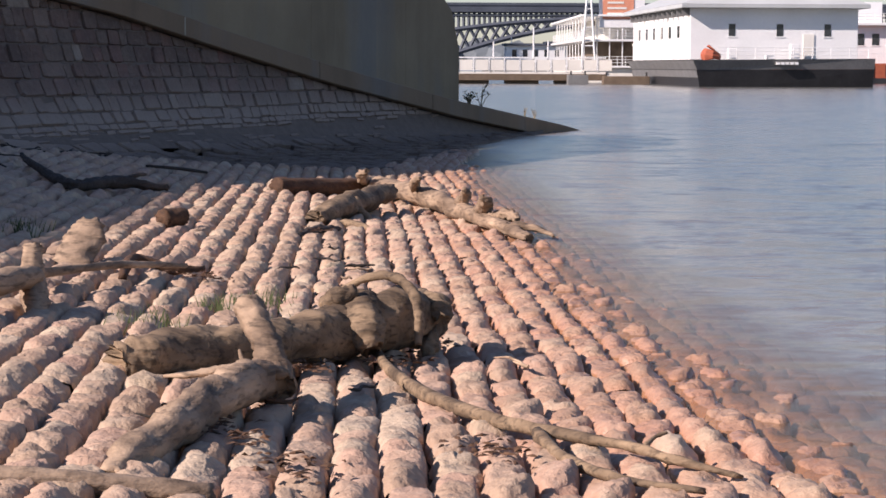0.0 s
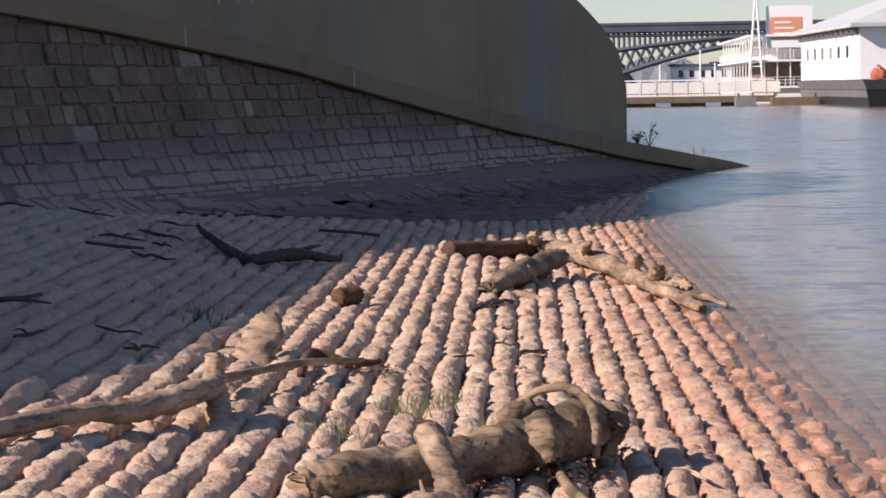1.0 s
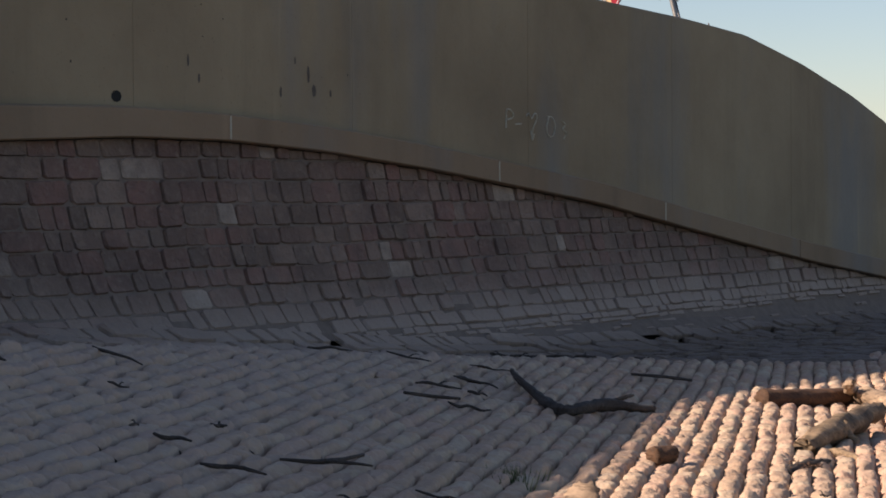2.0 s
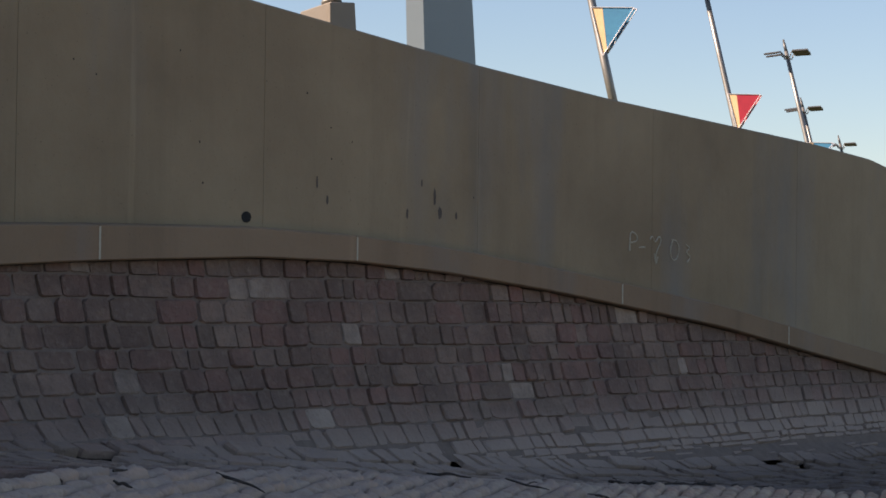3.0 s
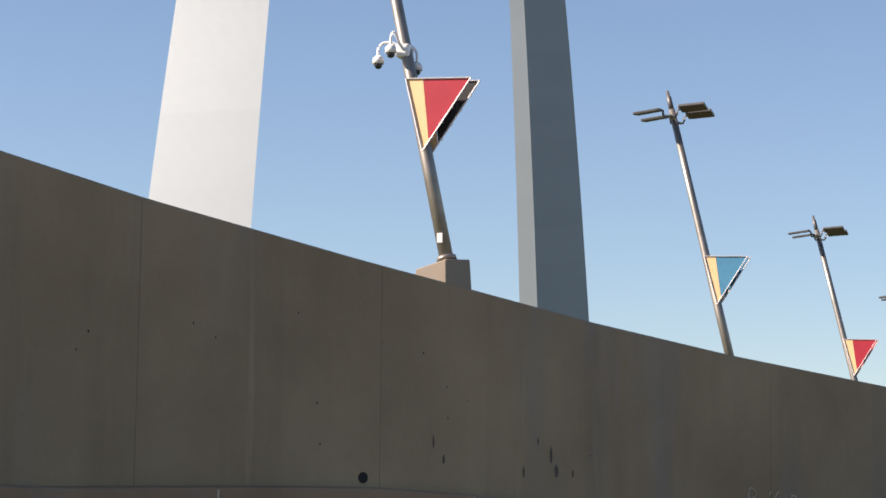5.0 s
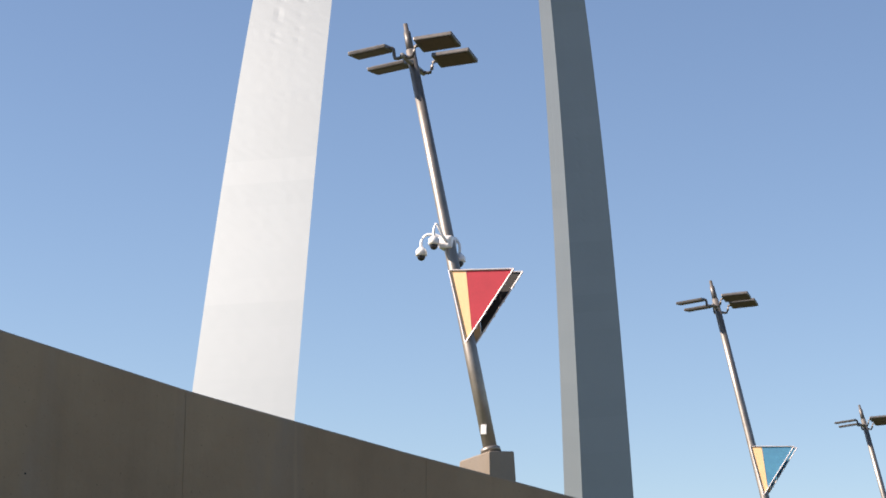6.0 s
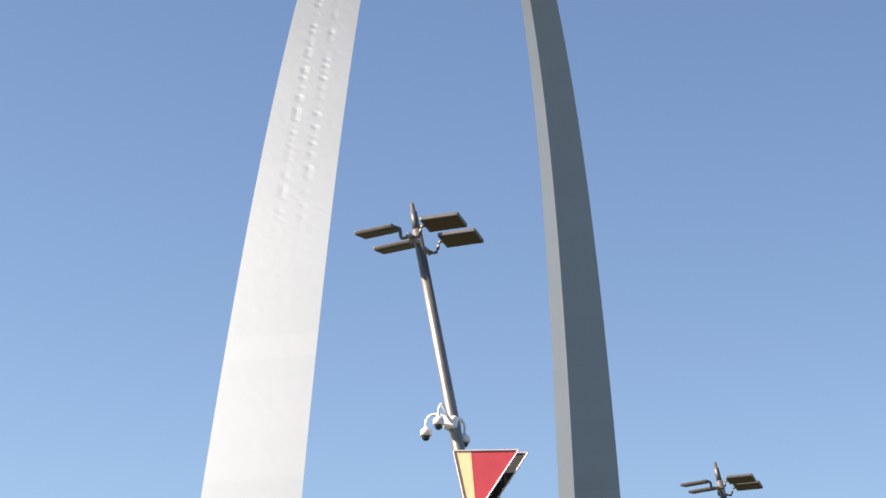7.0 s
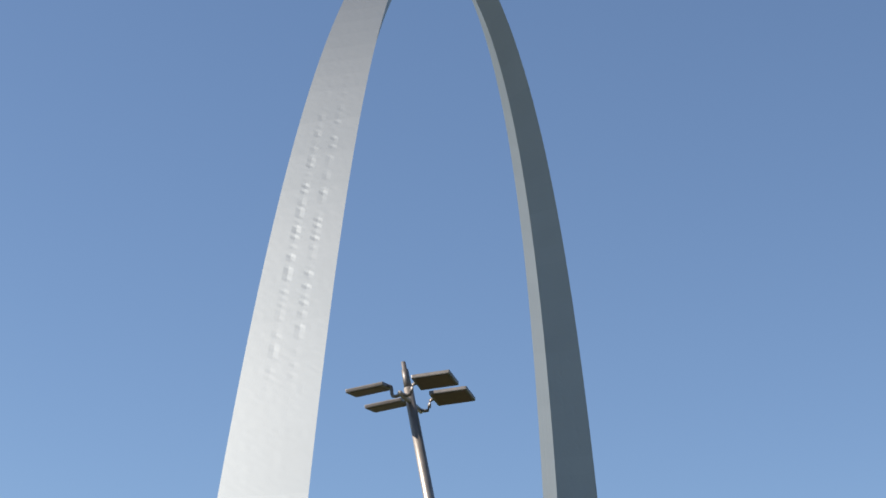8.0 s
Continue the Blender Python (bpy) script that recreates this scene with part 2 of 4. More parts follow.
# distance haze is mixed into the tree colour
M_WOODS_HAZE = grainy("haze_tinted_trees", (.10, .125, .14), (.14, .16, .17), .02, .9, 0, 0, .01, .2)
M_CHALK = grainy("chalk_marks", (.40, .37, .28), (.50, .46, .36), 30, .9)
M_STAIN = grainy("damp_stain", (.075, .062, .05), (.11, .09, .07), 9, .9)
M_MORTAR = grainy("grey_mortar", (.15, .112, .088), (.22, .165, .13), 6, .95)
# one near-black for the holes and the shade strip below the ledge
M_HOLE_AND_SHADE = grainy("weep_hole", (.01, .01, .009), (.02, .02, .018), 20, .95)


# ---------------------------------------------------------------- mesh helpers
def part(name, bm, material, parent=None, label="", smooth=False):
    """Links a bmesh as one mesh object, under parent where one is given."""
    me = bpy.data.meshes.new(name)
    bm.normal_update()
    bm.to_mesh(me)
    bm.free()
    me.materials.append(material)
    if smooth:
        me.polygons.foreach_set("use_smooth", [True] * len(me.polygons))
    ob = new(name, me)
    if parent is not None:
        ob.parent = parent
    if label:
        ob["label"] = label
    return ob


def from_lists(name, verts, faces, material, parent=None, label="", smooth=False):
    me = bpy.data.meshes.new(name)
    me.from_pydata(verts, [], faces)
    me.materials.append(material)
    if smooth:
        me.polygons.foreach_set("use_smooth", [True] * len(me.polygons))
    me.update()
    ob = new(name, me)
    if parent is not None:
        ob.parent = parent
    if label:
        ob["label"] = label
    return ob


def thing(name, label, category, place=(0, 0, 0), group="", kind="", turn=0.0):
    ob = new(name)
    ob.empty_display_size = 0.2
    ob.matrix_world = pose(*place, 0, 0, turn)
    return tagged(ob, label, category, group, kind)


def box(bm, lo, hi, bevel=0.0):
    m = Matrix.Translation([(a + b) / 2 for a, b in zip(lo, hi)]) @ Matrix.Diagonal([b - a for a, b in zip(lo, hi)] + [1])
    made = bmesh.ops.create_cube(bm, size=1.0, matrix=m)
    if bevel:
        edges = list({e for v in made["verts"] for e in v.link_edges})
        bmesh.ops.bevel(bm, geom=edges, offset=bevel, segments=2, profile=.6, affect="EDGES")
    return bm


def boxes(*pairs, bevel=0.0):
    bm = bmesh.new()
    for lo, hi in pairs:
        box(bm, lo, hi, bevel)
    return bm


def tube(bm, pts, radii, sides=10, rough=0.0, squash=1.0, seed=0.0, fine=3):
    """A limb along pts, with knots and hollows of the given roughness."""
    pts, rad = [Vector(p) for p in pts], list(radii)
    if fine > 1:
        p2, r2 = [], []
        n = len(pts)
        for i in range(n - 1):
            a, b, c, d = pts[max(i - 1, 0)], pts[i], pts[i + 1], pts[min(i + 2, n - 1)]
            for k in range(fine):
                s = k / fine
                p2.append(.5 * (2 * b + (c - a) * s + (2 * a - 5 * b + 4 * c - d) * s * s + (3 * b - a - 3 * c + d) * s ** 3))
                r2.append(rad[i] * (1 - s) + rad[i + 1] * s)
        pts, rad = p2 + [pts[-1]], r2 + [rad[-1]]
    rings = []
    n = len(pts)
    for i, p in enumerate(pts):
        d = (pts[min(i + 1, n - 1)] - pts[max(i - 1, 0)]).normalized()
        s = d.cross(Vector((0, 0, 1)) if abs(d.z) < .92 else Vector((1, 0, 0))).normalized()
        u = s.cross(d)
        ring = []
        for k in range(sides):
            a = 2 * math.pi * k / sides
            w = s * math.cos(a) + u * math.sin(a) * squash
            q = p + w * rad[i]
            f = 1 + (.75 if rad[i] > .06 else 1.2) * rough * (noise.noise(q * (1.1 / max(rad[i], .02)) * .6 + Vector((seed, 0, 0))) + .6 * noise.noise(q * (2.6 / max(rad[i], .02)) * .6 + Vector((0, seed, 7))))
            if rough > .14:
                f += .20 * (abs(noise.noise(Vector((2.6 * math.cos(a), 2.6 * math.sin(a), seed + i * .09)))) - .25)
            end = rough * 1.6 * rad[i] * noise.noise(Vector((k * .9, seed, i))) if i in (0, n - 1) else 0
            ring.append(bm.verts.new(p + w * rad[i] * f + d * end))
        rings.append(ring)
    for a, b in zip(rings, rings[1:]):
        for k in range(sides):
            bm.faces.new((a[k], a[(k + 1) % sides], b[(k + 1) % sides], b[k]))
    for ring, p, i in ((rings[0], pts[0], 0), (rings[-1], pts[-1], -1)):
        d = (pts[1] - pts[0]).normalized() if i == 0 else (pts[-2] - pts[-1]).normalized()
        c = bm.verts.new(p + d * rad[i] * (1.1 if rough > .25 else .25 if rough else 0))
        for k in range(sides):
            f = (ring[(k + 1) % sides], ring[k], c)
            bm.faces.new(f if i == 0 else f[::-1])
    return bm


def rod(bm, a, b, r, sides=6):
    return tube(bm, (a, b), (r, r), sides, fine=1)


# ---------------------------------------------------------------- the lie of the land
# south of y 22 the wall is unseen; heights there set the paving's shade
TOP = [(-20, 16.0), (-3, 15.5), (4.9, 13.55), (13.4, 10.9), (18.5, 9.2), (22.3, 8.22), (25, 7.80), (28.6, 7.37), (30.6, 7.16), (33.2, 6.88), (36.6, 6.60), (40.0, 6.40), (42.4, 6.26), (44.5, 6.07),
       (45.5, 5.85), (46.7, 5.58), (48.7, 5.0), (50.2, 4.45), (51.3, 3.93), (52.0, 3.52), (52.6, 3.08), (52.85, 2.7), (52.95, 2.2)]
LEDGE = [(-8, 3.9), (23.8, 3.97), (26.1, 4.05), (28.6, 4.10), (30.4, 4.05), (32.3, 3.92), (34.8, 3.65), (37.4, 3.31), (39.2, 3.07), (42.4, 2.49), (46.6, 1.77), (52.4, .93), (58.4, .20), (59.6, .02), (61, -.3), (66, -1.3)]
LEDGE_H = [(20, .60), (23.5, .58), (25.5, .52), (28.6, .45), (30.5, .42)]
ROWS = [(-10, 1.75), (9, 1.52), (22, 1.18), (30, .92), (36, .72), (42, 1.15), (48.5, 2.0), (54, 3.4), (59.5, 5.5), (80, 14)]
TOE = [(-10, -12), (10, -9.3), (18, -7.8), (22, -6.9), (26, -5.5), (31, -3.4), (35.5, -.1), (42, .95), (48.5, 1.95), (54, 3.0), (59.5, 4.8), (80, 13.9)]


FALL = 9.0           # how sharply the levee steepens towards the ledge
KNEE = .20           # share of its run that is squared masonry


def wall_x(y):
    return -12.5 + 0.49 * (y - 25)


def wall_top(y):
    return table(TOP, y)


def ledge_top(y):
    return table(LEDGE, y)


def ledge_low(y):
    return ledge_top(y) - table(LEDGE_H, y)


def apron(x, y):
    d = table(SHORE, y) - x
    return .03 * d + .015 * d * d if d > 0 else max(.11 * d, -.6)


def levee_run(y):
    """Head, foot and run of the curved levee face at y."""
    xt, xw = table(TOE, y), wall_x(y) + .15
    zt = apron(xt, y)
    return xw, max(.3, xt - xw), max(ledge_low(y), zt + .02), zt


def land(x, y):
    """Height of the paved apron and of the levee slope below the ledge."""
    if x >= table(TOE, y):
        return apron(x, y)
    xw, run, zl, zt = levee_run(y)
    k = max(0.0, min(1.0, (x - xw) / run))
    return zt + (zl - zt) * (1 - k) ** FALL


def face_x(z, y):
    """Where the levee face has the height z."""
    xw, run, zl, zt = levee_run(y)
    k = max(1e-6, min(1.0, (z - zt) / (zl - zt)))
    return xw + run * (1 - k ** (1 / FALL))


def knee_z(y):
    xw, run, zl, zt = levee_run(y)
    return zt + (zl - zt) * (1 - KNEE) ** FALL


# ---------------------------------------------------------------- ground, water, upland
def frange(a, b, s):
    return [a + s * i for i in range(int(round((b - a) / s)) + 1)]


gx, gy = frange(-1, 22, .5), frange(-40, 78, .5)
verts = []
for y in gy:
    xw = wall_x(y) - .3
    for g in gx:
        x = xw + (g + 1) * 1.25
        verts.append((x, y, land(x, y) - (.10 if x > table(TOE, y) - .2 else .12 if x > wall_x(y) + 2.5 else .10 + .25 * (wall_x(y) + 2.5 - x))))
n = len(gx)
faces = [(j * n + i, j * n + i + 1, j * n + n + i + 1, j * n + n + i) for j in range(len(gy) - 1) for i in range(n - 1)]
tagged(from_lists("ground", verts, faces, M_MUD, smooth=True), "dark river mud under the stones of the levee", "ground", kind="structure")
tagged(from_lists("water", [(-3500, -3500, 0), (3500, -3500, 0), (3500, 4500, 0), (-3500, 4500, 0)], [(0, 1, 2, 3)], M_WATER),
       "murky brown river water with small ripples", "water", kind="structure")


ROAD = [(30, 7.4), (36, 7.4), (60, 7.0), (82, 6.52), (104, 6.35), (126, 5.65), (160, 5.4)]


def upland_z(x, y, edge):
    db = (edge - x) * .9
    level = table(ROAD, y)
    near = min(level, (wall_top(y) if y < 53 else 2.6) - .6 + .05 * db) if y < 60 else level
    k = max(0, min(1, (-25 - x) / 60))
    return near + (20.75 - near) * k * k * (3 - 2 * k)


verts, faces = [], []
behind = [0, 1, 2, 4, 7, 11, 16, 24, 34, 46, 60, 75, 95, 130, 400, 3400]
rows_y = frange(-60, 60, 2) + [70, 90, 130, 200, 300, 420, 600, 1200, 3400]
for y in rows_y:
    edge = wall_x(y) - .3 if y <= 52 else table([(52, .4), (60, -7), (3400, -7)], y)
    verts.append((edge, y, -1.0))
    verts += [(edge - d, y, upland_z(edge - d, y, edge)) for d in behind]
n = len(behind) + 1
faces = [(j * n + i, j * n + n + i, j * n + n + i + 1, j * n + i + 1) for j in range(len(rows_y) - 1) for i in range(n - 1)]
tagged(from_lists("ground_upland", verts, faces, M_GRASS), "grassy upland behind the flood wall", "ground", kind="structure")

# ---------------------------------------------------------------- flood wall and ledge
NX, NY = 0.898, -0.44      # out of the wall, to the river


def strip(name, y0, y1, section, material, parent, step=.35):
    """A run of wall between two joints: section(y) gives its outline as (out, z)."""
    count = max(2, int((y1 - y0) / step))
    ys = [y0 + (y1 - y0) * i / count for i in range(count + 1)]
    verts, faces = [], []
    for y in ys:
        x = wall_x(y)
        sec = section(y)
        verts += [(x + NX * o, y + NY * o, z) for o, z in sec]
    m = len(section(y0))
    for i in range(count):
        for k in range(m):
            faces.append((i * m + k, i * m + (k + 1) % m, i * m + m + (k + 1) % m, i * m + m + k))
    faces += [tuple(range(m))[::-1], tuple(range(count * m, count * m + m))]
    return from_lists(name, verts, faces, material, parent)


def wall_section(y):
    t, b = wall_top(y), ledge_top(y) - .3
    t = max(t, b + .2)
    return [(0, b), (0, t - .03), (-.03, t), (-.42, t), (-.45, t - .03), (-.45, b)]


def ledge_section(y):
    z = ledge_top(y)
    h = table(LEDGE_H, y)
    return [(.004, z), (.31, z - .03), (.33, z - .05), (.33, z - h + .02), (.30, z - h), (.004, z - h)]


wall = thing("wall_flood", "tall brown-grey concrete flood wall with vertical streaks", "wall", kind="structure")
joints = [-40, -30, -22, -14, -7, 0, 4, 8.3, 12.5, 16.7, 20.8, 24.92, 28.91, 33.23, 37.56, 41.9, 46.2, 50.3, 52.95]
for a, b in zip(joints, joints[1:]):
    strip("panel", a + .003, b - (.003 if b < 52 else 0), wall_section, M_CONC, wall)
strip("joint_filler", -40, 50.5, lambda y: [(-.012, ledge_top(y) - .2), (-.012, wall_top(y) - .01), (-.4, wall_top(y) - .01), (-.4, ledge_top(y) - .2)], M_LAMP_BASE, wall)
ledge = thing("wall_ledge", "projecting concrete ledge along the foot of the flood wall", "ledge", kind="structure")
ljoints = [-40, -20, -6, 3, 8, 12.6, 17.1, 21.5, 25.95, 30.39, 36.38, 41.2, 46.0, 51, 56, 60.5]
for a, b in zip(ljoints, ljoints[1:]):
    strip("coping_stone", a + .01, b - .01, ledge_section, M_COPE, ledge)
# near-black strip that paints the shade gap under the ledge
strip("underledge_shade", -40, 58.5, lambda y: [(-.02, ledge_top(y) - .06), (.10, ledge_top(y) - .06), (.10, ledge_low(y) - .10), (-.02, ledge_low(y) - .16)], M_HOLE_AND_SHADE, ledge)


def mortar_section(y):
    """The bed of the masonry, a little behind the faces of its stones."""
    top, low = ledge_low(y) - .02, knee_z(y) - .1
    zs = [top + (low - top) * i / 8 for i in range(9)]
    return [(-.05, top)] + [((face_x(z, y) - wall_x(y)) / 1.1136 - .03, z) for z in zs] + [(-.05, low)]


strip("mortar", -14, 58, mortar_section, M_MORTAR, ledge)
for y in (21.5, 25.95, 30.39, 36.38, 41.2):
    strip("joint_mortar", y - .014, y + .014, lambda q: [(.004, ledge_top(q) - .004), (.334, ledge_top(q) - .054), (.334, ledge_low(q) + .02), (.004, ledge_low(q) + .01)], M_CHALK, ledge)


def on_wall(y, z, out=.0):
    return Vector((wall_x(y) + NX * out, y + NY * out, z))


# marks on the wall: weep holes, chalk strokes, dark runs
def wall_patch(bm, y, z, w, h, out=.004, ragged=.0, seed=0):
    d = Vector((.44, .898, 0))
    c = on_wall(y, z, out)
    k = 9
    vs = [bm.verts.new(c + d * (w / 2) * math.cos(6.283 * i / k) * (1 + ragged * noise.noise((i, seed, 0))) + Vector((0, 0, h / 2)) * math.sin(6.283 * i / k) * (1 + ragged * noise.noise((i, seed, 5)))) for i in range(k)]
    bm.faces.new(vs)


holes = bmesh.new()
wall_patch(holes, 28.61, 4.23, .20, .17, .006, .5, 1)
part("weep_hole", holes, M_HOLE_AND_SHADE, wall, "ragged dark weep hole")
for i in range(14):
    bm = bmesh.new()
    rr = random.Random(100 + i)
    wall_patch(bm, rr.choice([25.5, 26.5, 27.5, 29.5, 31, 33, 22, 23.5]) + rr.uniform(-.8, .8), rr.uniform(4.5, 6.6), rr.uniform(.02, .035), rr.uniform(.025, .045), .005, .4, i)
    part("tie_hole", bm, M_HOLE_AND_SHADE, wall)
for y, z, w, h in ((32.28, 4.70, .06, .28), (32.4, 4.45, .09, .20), (31.7, 4.4, .05, .16), (32.0, 4.9, .04, .12), (29.9, 4.8, .04, .2), (32.75, 4.42, .05, .12), (30.1, 4.55, .05, .14)):
    bm = bmesh.new()
    wall_patch(bm, y, z, w, h, .005, .7, y)
    part("dark_run", bm, M_STAIN, wall, "dark damp streak")


def chalk_strokes():
    """Faint scratched strokes on the concrete, as plain bars."""
    chalk = thing("chalk_scrawl", "faint chalk scrawl rubbed onto the concrete wall", "graffiti")
    lines = (((36.95, 3.98), (36.97, 4.30), (37.12, 4.27), (37.14, 4.17), (36.99, 4.13)), ((37.2, 4.05), (37.36, 4.06)),
             ((37.50, 4.20), (37.56, 4.26), (37.64, 4.16), (37.74, 4.26), (37.80, 4.18), (37.68, 3.98), (37.66, 3.80)), ((37.62, 3.96), (37.66, 3.78), (37.72, 3.9)),
             ((38.12, 4.20), (38.06, 4.02), (38.12, 3.86), (38.24, 3.88), (38.30, 4.06), (38.22, 4.2), (38.10, 4.21)), ((38.5, 4.14), (38.60, 4.08), (38.52, 4.0), (38.62, 3.92), (38.54, 3.82)))
    for run in lines:
        bm = bmesh.new()
        pts = [on_wall(y, z, .008) for y, z in run]
        tube(bm, pts, [.013] * len(pts), 5, .3, 1.0, run[0][0], 3)
        part("stroke", bm, M_CHALK, chalk)
    return chalk


chalk_strokes()


# ---------------------------------------------------------------- the arch
FT = 0.3048
ARCH = Vector((-119.48, 351.85, 20.75))


def arch_section(u):
    z = 693.8597 - 68.7672 * math.cosh(0.0100333 * u)
    d = -68.7672 * 0.0100333 * math.sinh(0.0100333 * u)
    l = math.hypot(1, d)
    nu, nz = -d / l, 1 / l
    s = math.sqrt((125.1406 + 1137.5245 * (625.0925 - z) / 625.0925) * 4 / math.sqrt(3))
    a, b = s / math.sqrt(3), s / math.sqrt(12)
    return [FT * Vector(p) for p in ((0, u - nu * a, z - nz * a), (s / 2, u + nu * b, z + nz * b), (-s / 2, u + nu * b, z + nz * b))]


def gateway():
    arch = thing("monumental_arch", "tall stainless steel catenary arch with triangular legs", "monument", ARCH)
    # stations at even steps along the curve, one a course of plates
    us, length = [-299.2239], 0.0
    while us[-1] < 299.2:
        u = us[-1]
        slope = 68.7672 * 0.0100333 * abs(math.sinh(0.0100333 * u))
        us.append(min(299.2239, u + 12.0 / math.hypot(1, slope)))
    secs = [arch_section(u) for u in us]
    rr = random.Random(5)
    cols, rows = 14, 6
    faces = [(r * (cols + 1) + c, r * (cols + 1) + c + 1, (r + 1) * (cols + 1) + c + 1, (r + 1) * (cols + 1) + c) for r in range(rows) for c in range(cols)]
    for k, name in ((0, "east_plate"), (1, "outer_plate"), (2, "west_plate")):
        for sa_, sb_ in zip(secs, secs[1:]):
            ctr = (sum(sa_, Vector()) + sum(sb_, Vector())) / 6
            buckle = max(0.0, 1 - abs(ctr.z - 106) / 30) ** .6
            verts = []
            for row in range(rows + 1):
                f = row / rows
                p, q = sa_[k].lerp(sb_[k], f), sa_[(k + 1) % 3].lerp(sb_[(k + 1) % 3], f)
                out = ((p + q) / 2 - ctr).normalized()
                for c in range(cols + 1):
                    dent = 0.0 if row in (0, rows) or c in (0, cols) else .003 * rr.uniform(-1, 1)
                    if c in (5, 9) and 0 < row < rows:
                        dent -= buckle * .045 * rr.random() ** 2
                    verts.append(p.lerp(q, c / cols) + out * dent)
            from_lists(name, verts, faces, M_STEEL, arch)
    for sec in (secs[0], secs[-1]):
        bm = bmesh.new()
        c = sum(sec, Vector()) / 3
        lo = [bm.verts.new(c + (p - c) * 1.15 - Vector((0, 0, 3))) for p in sec]
        hi = [bm.verts.new(c + (p - c) * 1.15 + Vector((0, 0, .25))) for p in sec]
        bm.faces.new(lo), bm.faces.new(hi)
        for i in range(3):
            bm.faces.new((lo[i], lo[(i + 1) % 3], hi[(i + 1) % 3], hi[i]))
        part("plinth", bm, M_LAMP_BASE, arch)
    return arch


gateway()


# ---------------------------------------------------------------- leaning street lamps
def street_lamp(colour, colour_name, dome, lift=0.0):
    """A leaning pole on a concrete footing, four flood heads and a three-cornered pennant; the lean points away from the river."""
    lamp = thing("street_lamp", "leaning steel street lamp with a %s and yellow pennant" % colour_name, "street lamp", group="street lamps along the road")
    up = lambda z: Vector((-.9 * .276 * (z - 1), .44 * .276 * (z - 1), z))
    bm = bmesh.new()
    v0 = [bm.verts.new(p) for p in ((-.62, -.38, -1.5), (.22, -.50, -1.5), (.52, .40, -1.5), (-.34, .52, -1.5))]
    v1 = [bm.verts.new((x, y, .86 + .26 * x)) for x, y in ((-.50, -.25), (.12, -.35), (.37, .30), (-.24, .40))]
    bm.faces.new(v0[::-1]), bm.faces.new(v1)
    for i in range(4):
        bm.faces.new((v0[i], v0[(i + 1) % 4], v1[(i + 1) % 4], v1[i]))
    bmesh.ops.bevel(bm, geom=list(bm.edges), offset=.02, segments=1, affect="EDGES")
    part("footing", bm, M_LAMP_BASE, lamp, "tapered concrete footing")
    bm = bmesh.new()
    tube(bm, (up(.86), up(3), up(6), up(9.0)), (.13, .125, .11, .095), 16, fine=1)
    part("pole", bm, M_POLE, lamp, smooth=True)
    bm = bmesh.new()
    tube(bm, (up(9.0), up(9.4), up(9.41), up(9.58)), (.08, .07, .05, .045), 12, fine=1)
    part("finial", bm, M_FIX, lamp, smooth=True)
    bm = bmesh.new()
    tube(bm, (up(.90), up(.97)), (.19, .18), 16, fine=1)
    part("base_collar", bm, M_POLE, lamp, smooth=True)
    bm = bmesh.new()
    box(bm, (-.055, -.012, -.09), (.055, .012, .09), .01)
    bmesh.ops.translate(bm, verts=bm.verts, vec=up(1.31) + Vector((-.01, -.14, 0)))
    part("pole_tag", bm, M_CAMWHITE, lamp, "small white oval tag")
    hub = up(8.72)
    bm = bmesh.new()
    rod(bm, hub + Vector((0, -.62, -.02)), hub + Vector((0, .62, -.02)), .05, 10)
    part("cross_arm", bm, M_POLE, lamp, smooth=True)
    for side in (-1, 1):
        for dy in (-.52, .52):
            at = hub + Vector((0, dy, -.02))
            bm = bmesh.new()
            tube(bm, (at, at + Vector((side * .18, 0, -.02)), at + Vector((side * .22, 0, .17)), at + Vector((side * .32, 0, .2))), (.035, .035, .035, .035), 8)
            part("bracket", bm, M_FIX, lamp, smooth=True)
            m = Matrix.Translation(at + Vector((side * .29, 0, .21))) @ Matrix.Rotation(radians(-3 if side > 0 else -7), 4, "Y") @ Matrix.Rotation(radians(-7 if side > 0 else 9), 4, "X")
            bm = boxes(((0, -.29, -.04), (.78, .29, .04)) if side > 0 else ((-.78, -.29, -.04), (0, .29, .04)), bevel=.02)
            bmesh.ops.transform(bm, matrix=m, verts=bm.verts)
            head = part("flood_head", bm, M_FIX, lamp, "dark flat flood light housing")
            bm = boxes(((.06, -.25, -.05), (.73, .25, -.042)) if side > 0 else ((-.73, -.25, -.05), (-.06, .25, -.042)))
            bmesh.ops.transform(bm, matrix=m, verts=bm.verts)
            part("lens", bm, M_LENS, head, "brownish glass lens")
    # pennant: two skins a hand apart, each with a frame
    for k, off in ((0, Vector((-.055, -.17, lift))), (1, Vector((.03, .12, lift)) if dome else Vector((-.02, .12, lift)))):
        a, b, c = (p + off for p in (up(4.37), up(4.37) + Vector((1.24, .08, -.03)), up(2.95) + Vector((.04, 0, 0))))
        bm = bmesh.new()
        vs = [bm.verts.new(p) for p in (a, c, c + (b - c) * .13, a.lerp(b, .26))]
        bm.faces.new(vs)
        part("pennant_stripe", bm, M_TAN, lamp, "yellow stripe next to the pole")
        bm = bmesh.new()
        vs = [bm.verts.new(p) for p in (a.lerp(b, .265), c + (b - c) * .135, b)]
        bm.faces.new(vs)
        # near lamp: rear skin painted black as the shade between the two skins
        part("pennant_field", bm, M_GAP_SHADE if k and dome else colour, lamp, "rear pennant skin, blackened for the shaded gap between the skins" if k and dome else "")
        bm = bmesh.new()
